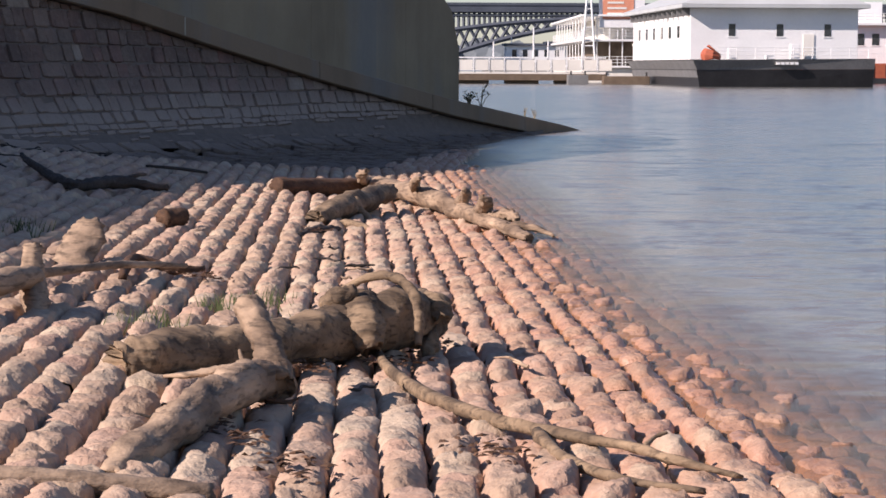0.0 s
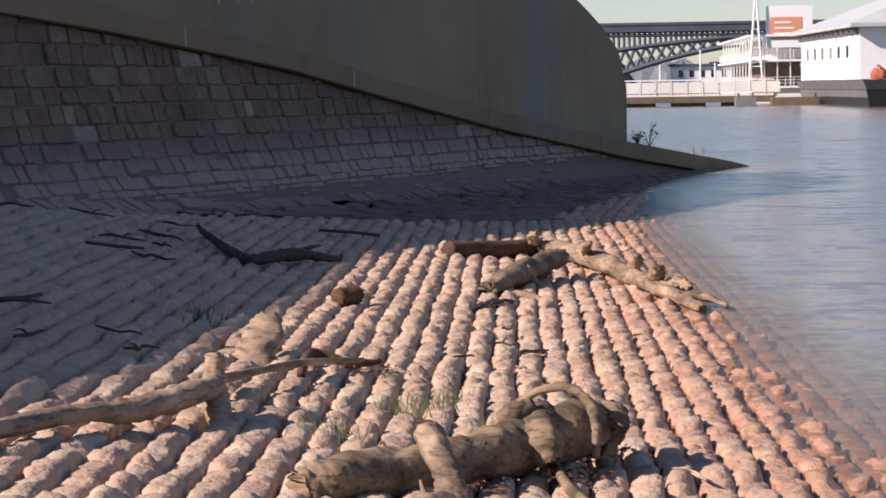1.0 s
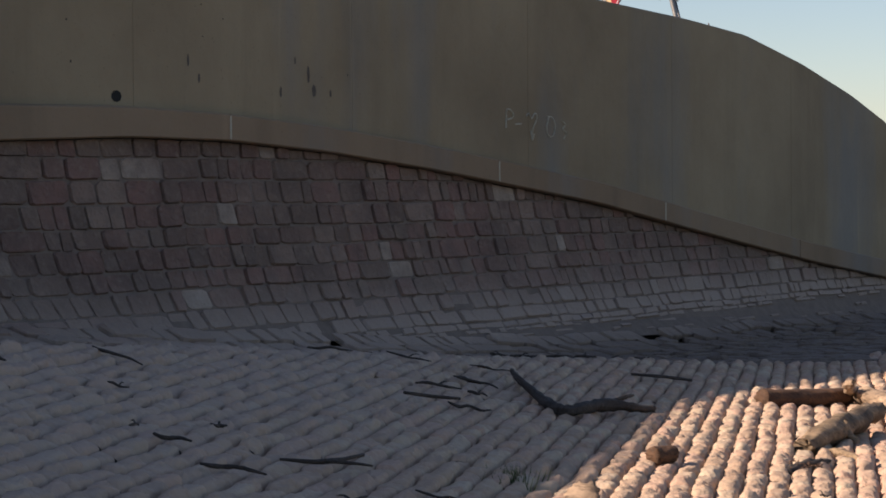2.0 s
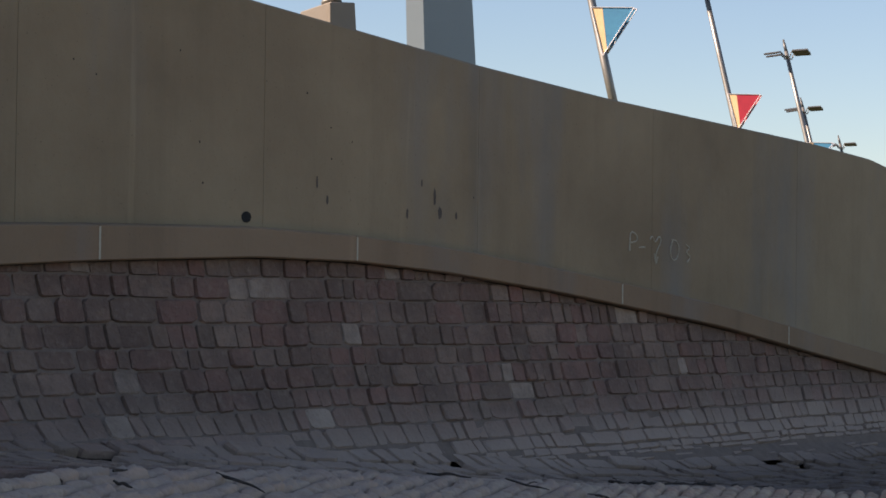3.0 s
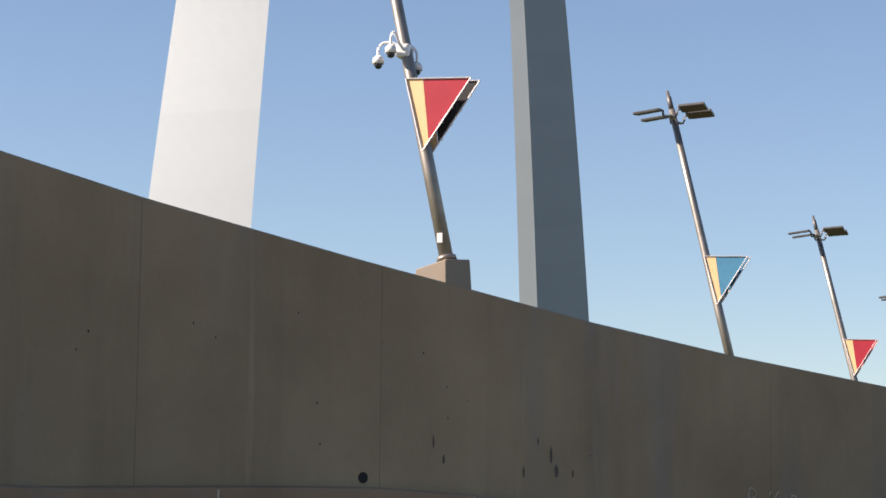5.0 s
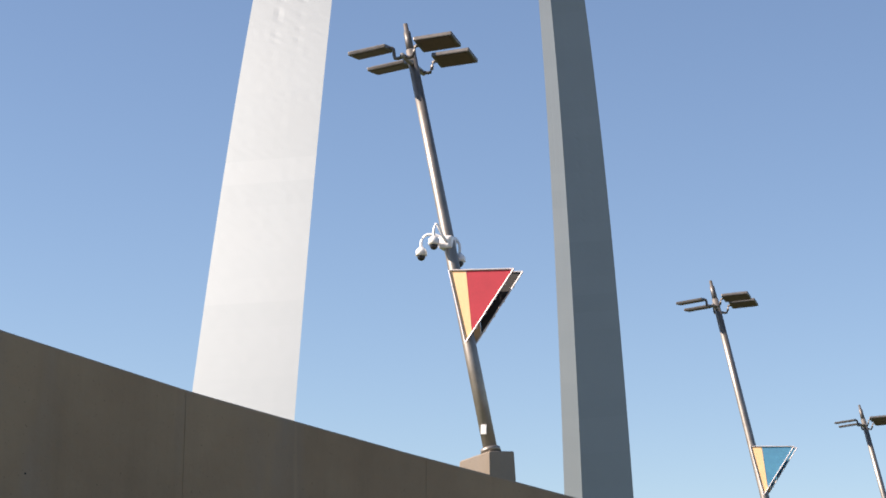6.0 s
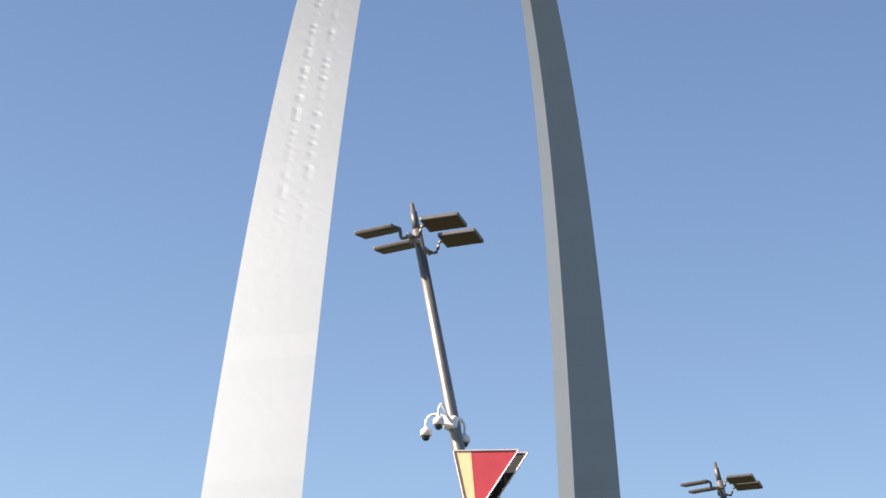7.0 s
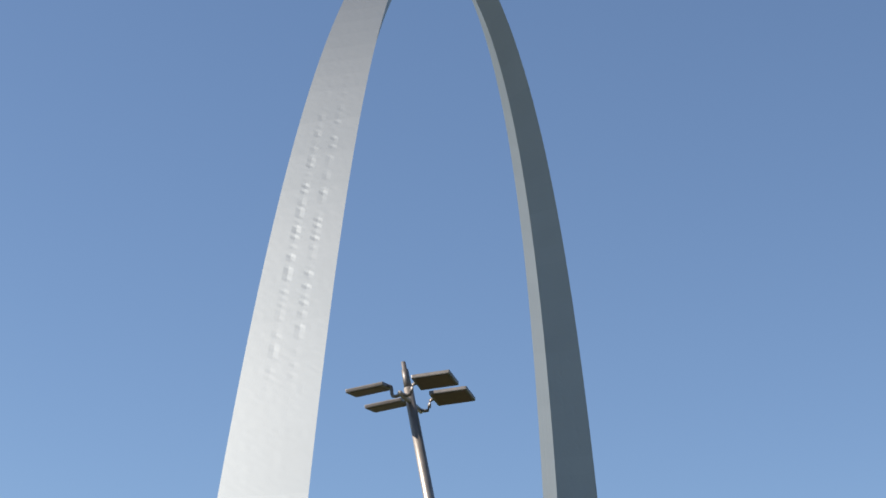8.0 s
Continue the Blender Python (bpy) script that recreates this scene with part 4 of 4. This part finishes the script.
def deck_boat():
    """Tiered excursion boat behind the barge."""
    ob = thing("excursion_boat", "white tiered excursion boat with open decks and an orange sign", "boat", (19.0, 236, 0))
    part("hull", boxes(((0, 0, -.5), (10, 50, 1.6)), bevel=.1), M_CREAM, ob)
    for z in (1.62, 4.5, 7.2):
        part("deck", boxes(((-.4, -.4, z), (10.4, 50, z + .22)), bevel=.03), M_WHITE, ob)
    part("cabin", boxes(((1.6, 2.2, 1.85), (9, 48, 4.49))), M_DECK, ob, "brown cabin in the shade of the deck")
    part("upper_cabin", boxes(((2.4, 3, 4.73), (9, 48, 7.19))), M_CREAM, ob)
    for z in (1.84, 4.72):
        for x in (0, 1.4, 2.8, 4.2, 5.6, 7, 8.4, 9.8):
            bm = bmesh.new()
            rod(bm, (x, 0, z), (x, 0, z + 2.66), .07, 6)
            part("deck_post", bm, M_WHITE, ob)
        for i in range(10):
            bm = bmesh.new()
            rod(bm, (0, 3 + i * 4.5, z), (0, 3 + i * 4.5, z + 2.66), .07, 6)
            part("deck_post", bm, M_WHITE, ob)
        railing(ob, (0, -.2, 0), (10, -.2, 0), z, 1.0, .9, M_WHITE, .035)
        railing(ob, (-.2, 0, 0), (-.2, 48, 0), z, 1.0, 2.0, M_WHITE, .035)
    for i in range(7):
        part("hanging_lamp", boxes(((.9 + i * 1.3, .4, 6.2), (1.2 + i * 1.3, .7, 6.7)), bevel=.05), M_BROWN, ob)
    sign = part("sign_board", boxes(((1.6, -.1, 6.0), (6.6, .2, 10.5)), bevel=.03), M_WHITE, ob, "white sign board")
    part("sign_panel", boxes(((2.0, -.16, 6.9), (5.4, -.104, 9.3))), M_SIGN, sign, "orange sign panel")
    for i in range(3):
        part("sign_bar", boxes(((2.5, -.2, 7.4 + i * .6), (4.9 - i * .3, -.164, 7.62 + i * .6))), M_CREAM, sign)
    bm = bmesh.new()
    for x in (-.3, 1.2):
        rod(bm, (x, -.6, 1.8), (.45, -.6, 12.5), .13, 6)
    for z in (4, 6, 8, 10):
        w = (12.5 - z) / 10.7 * .75
        rod(bm, (.45 - w, -.6, z), (.45 + w, -.6, z), .07, 5)
    part("mast_frame", bm, M_WHITE, ob, "white A-frame mast")
    part("canopy", boxes(((5.2, -1.6, 4.0), (9.9, -.45, 4.2)), ((5.2, -1.6, 1.85), (5.35, -1.45, 4.0)), ((9.7, -1.6, 1.85), (9.85, -1.45, 4.0))), M_CREAM, ob)
    return ob


def gangway():
    ob = thing("gangway_pier", "long pale railed gangway on brown timber floats", "pier", (0, 216, 0))
    part("deck", boxes(((-14, 0, 1.0), (19.6, 3, 1.22))), M_CREAM, ob)
    part("beam", boxes(((-14, -.12, .35), (19.6, .1, .996))), M_DECK, ob, "brown timber side beam")
    for x in (-12, -6, 0, 4.5, 9.5, 14.5):
        part("float", boxes(((x, .3, -.4), (x + 3.4, 2.6, .346)), bevel=.08), M_DECK, ob)
    for i in range(22):
        x = -13.8 + i * 1.55
        part("panel", boxes(((x + .1, -.03, 1.32), (x + 1.45, 0, 2.4))), M_CREAM, ob, "pale mesh railing panel")
        part("post", boxes(((x - .06, -.08, 1.22), (x + .06, .06, 2.62))), M_WHITE, ob)
    part("rail", boxes(((-14, -.1, 2.55), (19.6, .04, 2.68))), M_WHITE, ob)
    for x, h in ((8.35, 4.2), (12.35, 5.6), (13.8, 4.3), (3.0, 4.6)):
        bm = bmesh.new()
        tube(bm, ((x, .2, 1.2), (x, .2, h)), (.10, .07), 8, fine=1)
        part("lamp_post", bm, M_WHITE, ob, "white lamp post")
    return ob


def mooring_float(x, y, w, d, h, material, label):
    ob = thing("mooring_float", label, "float", (x, y, 0))
    part("body", boxes(((0, 0, -.3), (w, d, h)), bevel=.06), material, ob)
    for px in (.3, w - .3):
        bm = bmesh.new()
        rod(bm, (px, .3, h), (px, .3, h + .4), .09, 8)
        part("bollard", bm, M_HULL, ob)
    return ob


def river_house():
    ob = thing("floating_house", "small white floating house with a dark flat roof", "boat", (14.3, 330, 0))
    part("pontoon", boxes(((-3, -2, -.4), (13, 10, 2.4)), bevel=.1), M_GREYHULL, ob)
    body = part("cabin", boxes(((.4, 0, 2.4), (9.3, 7, 4.9))), M_WHITE, ob)
    part("roof", boxes(((0, -.5, 4.9), (6.6, 7.4, 5.25)), ((6.4, -.5, 4.9), (10.2, 7.4, 5.55)), bevel=.03), M_IRON, ob, "dark flat roof")
    windowed(body, "window", (.8, 0, 0), (9, 7, 0), "s", 5, 3.2, 4.3, .7)
    for x in (1.2, 9.4):
        bm = bmesh.new()
        rod(bm, (x, 1, 5.2), (x, 1, 6.2), .08, 6)
        part("vent", bm, M_WHITE, ob)
    return ob


def work_barge():
    ob = thing("work_barge", "dark red work barge with white deck gear", "boat", (42.5, 236, 0))
    part("hull", boxes(((0, 0, -.5), (30, 20, 2.2)), bevel=.1), M_RUST, ob)
    part("fender", boxes(((-.1, -.15, -.4), (30, -.004, .6))), M_HULL, ob)
    for i in range(8):
        part("rib", boxes(((.6 + i * 1.5, -.12, .7), (.75 + i * 1.5, -.004, 2.1))), M_HULL, ob)
    part("wheel_house", boxes(((1.4, 3, 2.2), (12, 10, 6.4)), bevel=.05), M_WHITE, ob)
    part("upper_deck", boxes(((.6, 2, 6.4), (13, 11, 6.7)), ((2, 4, 6.7), (10, 9, 9.0)), bevel=.04), M_WHITE, ob)
    windowed(ob, "window", (1.6, 3, 0), (11.6, 10, 0), "s", 6, 4.2, 5.5, .8)
    railing(ob, (.4, .3, 0), (14, .3, 0), 2.2, 1.1, 1.0, M_WHITE)
    railing(ob, (.7, 2.1, 0), (12.8, 2.1, 0), 6.7, 1.0, 1.0, M_WHITE)
    return ob


def arch_bridge():
    """Iron deck-arch bridge far up the river."""
    ob = thing("arch_bridge", "dark blue-grey iron arch bridge far up the river", "bridge", (0, 562, 0))
    x0, half = 60.0, 79.0
    lower = lambda x: 13.2 - .0035 * (x - x0) ** 2
    upper = lambda x: 14.4 - .0014 * (x - x0) ** 2
    part("deck", boxes(((-150, -7, 15.6), (420, 7, 17.3))), M_IRON, ob)
    part("roadway_parapet", boxes(((-150, -7.2, 17.3), (420, -6.9, 18.0))), M_IRON, ob)
    part("lower_deck", boxes(((-150, -6.5, 14.6), (420, 6.5, 15.1))), M_IRON, ob)
    for k in range(-1, 2):
        c = k * 172.0
        xs = frange(x0 - half, x0 + half, 158 / 60)
        for name, fn, r in (("lower_rib", lower, .75), ("upper_rib", upper, .7)):
            bm = bmesh.new()
            tube(bm, [(c + x, -6, fn(x)) for x in xs], [r] * len(xs), 6, fine=1)
            part(name, bm, M_IRON, ob)
        bm = bmesh.new()
        for i, (a, b) in enumerate(zip(xs, xs[1:])):
            rod(bm, (c + a, -6, lower(a)), (c + b, -6, upper(b)), .42, 4)
            rod(bm, (c + a, -6, upper(a)), (c + b, -6, lower(b)), .42, 4)
        part("lattice", bm, M_IRON, ob)
        part("stone_pier", boxes(((c + x0 + half - 1, -9, -2), (c + x0 + half + 13, 9, 16.5)), bevel=.4), M_COPE, ob, "stone bridge pier")
    for i in range(190):
        x = -90 + i * 1.33
        k = round((x - x0) / 172.0)
        bm = bmesh.new()
        rod(bm, (x, -6, max(2, upper(x - 172 * k))), (x, -6, 15.7), .4, 4)
        part("spandrel_post", bm, M_IRON, ob)
    return ob


moored_barge()
deck_boat()
gangway()
mooring_float(19.2, 214, 4.6, 2.2, .8, M_DECK, "mossy timber mooring float beside the barge")
mooring_float(15.6, 213, 2.0, 2.0, .9, M_GREYHULL, "small grey steel mooring float")
river_house()
work_barge()
arch_bridge()


def far_woods():
    rr = random.Random(9)
    verts, faces = [], []
    for i in range(420):
        a = radians(-40 + 60 * rr.random())
        d = rr.uniform(1250, 1500)
        c = Vector((math.sin(-a) * d, math.cos(a) * d, 0))
        h, w = rr.uniform(9, 19), rr.uniform(8, 22)
        k = len(verts)
        m = 7
        for j in range(m):
            g = 6.283 * j / m
            verts.append(c + Vector((w * math.cos(g), w * math.sin(g), -1)))
        for j in range(m):
            g = 6.283 * j / m
            q = rr.uniform(.55, .9)
            verts.append(c + Vector((w * q * math.cos(g), w * q * math.sin(g), h * rr.uniform(.5, .85))))
        verts.append(c + Vector((0, 0, h)))
        for j in range(m):
            faces.append((k + j, k + (j + 1) % m, k + m + (j + 1) % m, k + m + j))
            faces.append((k + m + j, k + m + (j + 1) % m, k + 2 * m))
    tagged(from_lists("far_woods", [tuple(v) for v in verts], faces, M_WOODS_HAZE), "trees along the far bank, tinted blue-grey for haze", "trees", kind="stuff")


far_woods()


# ---------------------------------------------------------------- stones of the levee, last
def stone_shape(seed, nu=9, nv=10):
    """A worn stone as a crusty loaf with rounded corners, one unit each way."""
    rr = random.Random(seed)
    verts, faces = [], []
    o = Vector((seed * 3.1, seed * 1.7, 0))
    skew, lift = rr.uniform(-.25, .25), rr.uniform(-.2, .2)
    for j in range(nv):
        for i in range(nu):
            u, v = -1 + 2 * i / (nu - 1), -1 + 2 * j / (nv - 1)
            us, vs = math.copysign(abs(u) ** .85, u), math.copysign(abs(v) ** .75, v)
            h = max(0, 1 - abs(u) ** 2.2) ** .6 * (.30 + .70 * max(0, 1 - abs(v) ** 3.2) ** .5)
            q = noise.noise(Vector((us * .9, vs * .9, 0)) + o)
            mid = noise.noise(Vector((us * 2.2, vs * 2.6, 2)) + o)
            fine = noise.noise(Vector((us * 4.2, vs * 5.0, 9)) + o)
            h = h * (1 + .45 * q + .32 * mid + .18 * fine + skew * us + lift * vs) - .5 * (abs(u) == 1)
            x = us * .5 * (1 - .20 * abs(vs) ** 4) * (1 + .22 * noise.noise(Vector((vs * 1.8, 3, 1)) + o)) + .06 * q
            y = vs * .52 * (1 - .10 * abs(us) ** 4) + .08 * noise.noise(Vector((us * 1.5, 1, 5)) + o)
            verts.append((x, y, h))
    for j in range(nv - 1):
        for i in range(nu - 1):
            k = j * nu + i
            faces.append((k, k + 1, k + nu + 1, k + nu))
    return np.array(verts), faces


SHAPES = [stone_shape(s) for s in range(14)]


def cobbles():
    pave = thing("pavement_cobbles", "rows of worn pinkish paving stones on the levee", "pavement", kind="structure")
    rr = random.Random(21)
    shared = []
    for k, (v, f) in enumerate(SHAPES):
        me = bpy.data.meshes.new("cobblestone")
        me.from_pydata([tuple(p) for p in v], [], f)
        me.polygons.foreach_set("use_smooth", [True] * len(f))
        me.materials.append(M_COB_ONE)
        shared.append(me)
    allv, allf, base, single = [], [], 0, 0
    W = .205
    for row in range(-9, 46):
        y = -5.0 + rr.uniform(0, .4)
        while y < 44:
            length = rr.uniform(.20, .46)
            ym = y + length / 2
            x = table(ROWS, ym) - (row + .5) * W + .03 * noise.noise((row * 3.0, ym * .6, 0)) + rr.uniform(-.008, .008)
            y += length
            if x < table(TOE, ym) - .5 or (ym > 38 and row < 0):
                continue
            k = rr.randrange(len(SHAPES))
            hgt = rr.uniform(.055, .09)
            slope = (apron(x - .1, ym) - apron(x + .1, ym)) / .2
            z = land(x, ym) - .035 + rr.uniform(-.016, .016)
            m = pose(x, ym, z, rr.uniform(-3, 3), math.degrees(math.atan(slope)) + rr.uniform(-5, 5), rr.uniform(-4, 4)) @ Matrix.Diagonal((W * rr.uniform(1.0, 1.12), length * rr.uniform(1.0, 1.08), hgt, 1))
            if single < 300 and ym < 13.2 and -2.0 < x < 1.35 and ym > 7.6:
                single += 1
                ob = new("cobblestone", shared[k])
                ob.parent, ob.matrix_local = pave, m
                continue
            a = np.array(m)
            v, f = SHAPES[k]
            allv.append(v @ a[:3, :3].T + a[:3, 3])
            allf += [tuple(i + base for i in q) for q in f]
            base += len(v)
    ob = from_lists("paving_rows", np.concatenate(allv).tolist(), allf, M_COB, pave, "", True)
    tagged(ob, kind="stuff")


def block(quad, rr, proud, inset=.90):
    """Points and faces of one worn stone with rounded corners over four corners of a surface."""
    nrm = (quad[3] - quad[0]).cross(quad[1] - quad[0])
    nrm = nrm.normalized() if nrm.length > 1e-6 else Vector((0, 0, 1))
    if nrm.x * .8 + nrm.z < 0:
        nrm = -nrm
    ctr = sum(quad, Vector()) / 4
    rim = []
    for i in range(4):
        p, q, r = quad[i - 1], quad[i], quad[(i + 1) % 4]
        cut = rr.uniform(.05, .15)
        rim += [q.lerp(p, cut), q.lerp(r, cut * rr.uniform(.7, 1.3))]
    low = [q - nrm * .10 for q in rim]
    shoulder = [ctr + (q - ctr) * .975 + nrm * (proud - rr.uniform(.018, .035)) for q in rim]
    tilt = [rr.uniform(-.012, .012) for i in range(3)]
    top = [ctr + (q - ctr) * inset + nrm * (proud + tilt[0] + tilt[1 + i % 2] * (1 if i < 4 else -1)) for i, q in enumerate(rim)]
    faces = [tuple(range(16, 24))] + [(a + i, a + (i + 1) % 8, a + 8 + (i + 1) % 8, a + 8 + i) for a in (0, 8) for i in range(8)]
    return low + shoulder + top, faces, ctr


def slope_blocks():
    slope = thing("levee_slope", "curved revetment of dark squared stone blocks below the ledge", "stone slope", kind="structure")
    rr = random.Random(33)
    verts, faces, single = [], [], 0

    def put(quad, near, proud):
        nonlocal single
        pts, fc, ctr = block(quad, rr, proud, rr.uniform(.87, .95))
        if near and single < 300:
            single += 1
            me = bpy.data.meshes.new("stone_block")
            me.from_pydata([tuple(p - ctr) for p in pts], [], fc)
            me.materials.append(M_REV_ONE)
            ob = new("stone_block", me)
            ob.parent, ob.location = slope, ctr
            return
        k = len(verts)
        verts.extend(tuple(p) for p in pts)
        faces.extend(tuple(i + k for i in q) for q in fc)

    # level courses of the masonry, thinner in height as the face flattens
    z = 4.0
    while z > -.25:
        f = max(.02, (z - .5) / 3.1)
        steep = 4.5 * f ** .89
        h = rr.uniform(.27, .38) * steep / math.hypot(1, steep)
        z -= h
        y = -12 + rr.uniform(0, .5)
        while y < 58.4:
            w = rr.choice((.22, .26, .3, .34, .38, .42, .5, .66)) * rr.uniform(.88, 1.12)
            g = rr.uniform(.004, .012)
            quad = []
            for yy, zz in ((y + g, z + g), (y + w - g, z + g), (y + w - g, z + h - g), (y + g, z + h - g)):
                zz += rr.uniform(-.012, .012) + .02 * noise.noise((yy * .45, z * .8, 3.0))
                yy += rr.uniform(-.014, .014)
                zz = max(knee_z(yy), min(zz, ledge_low(yy) - .01))
                out = (face_x(zz, yy) - wall_x(yy)) / 1.1136
                quad.append(on_wall(yy, zz, out))
            y += w
            if (quad[2] - quad[1]).length < .07 and (quad[3] - quad[0]).length < .07:
                continue
            put(quad, 24.0 < y < 34.5 and z > 1.9, rr.uniform(-.012, .03))
    # flatter stones between the masonry and the paving
    u = 0.0
    while u < 14:
        c = rr.uniform(.24, .33)
        y = -12 + rr.uniform(0, .5)
        while y < 58.2:
            w = rr.choice((.24, .3, .36, .45, .6)) * rr.uniform(.9, 1.1)
            g = .014
            quad = []
            for yy, uu in ((y + g, u + g), (y + w - g, u + g), (y + w - g, u + c - g), (y + g, u + c - g)):
                yy += rr.uniform(-.02, .02)
                xw, run, zl, zt = levee_run(yy)
                x = xw + run * KNEE + uu + rr.uniform(-.02, .02) + .10 * noise.noise((yy * .5, uu * .7, 1.0))
                quad.append(Vector((x, yy, land(x, yy))))
            y += w
            if quad[2].x > table(TOE, y) - .1 or rr.random() < .03:
                continue
            put(quad, False, rr.uniform(-.02, .05))
        u += c
    ob = from_lists("stone_courses", verts, faces, M_REV, slope)
    tagged(ob, kind="stuff")


cobbles()
slope_blocks()
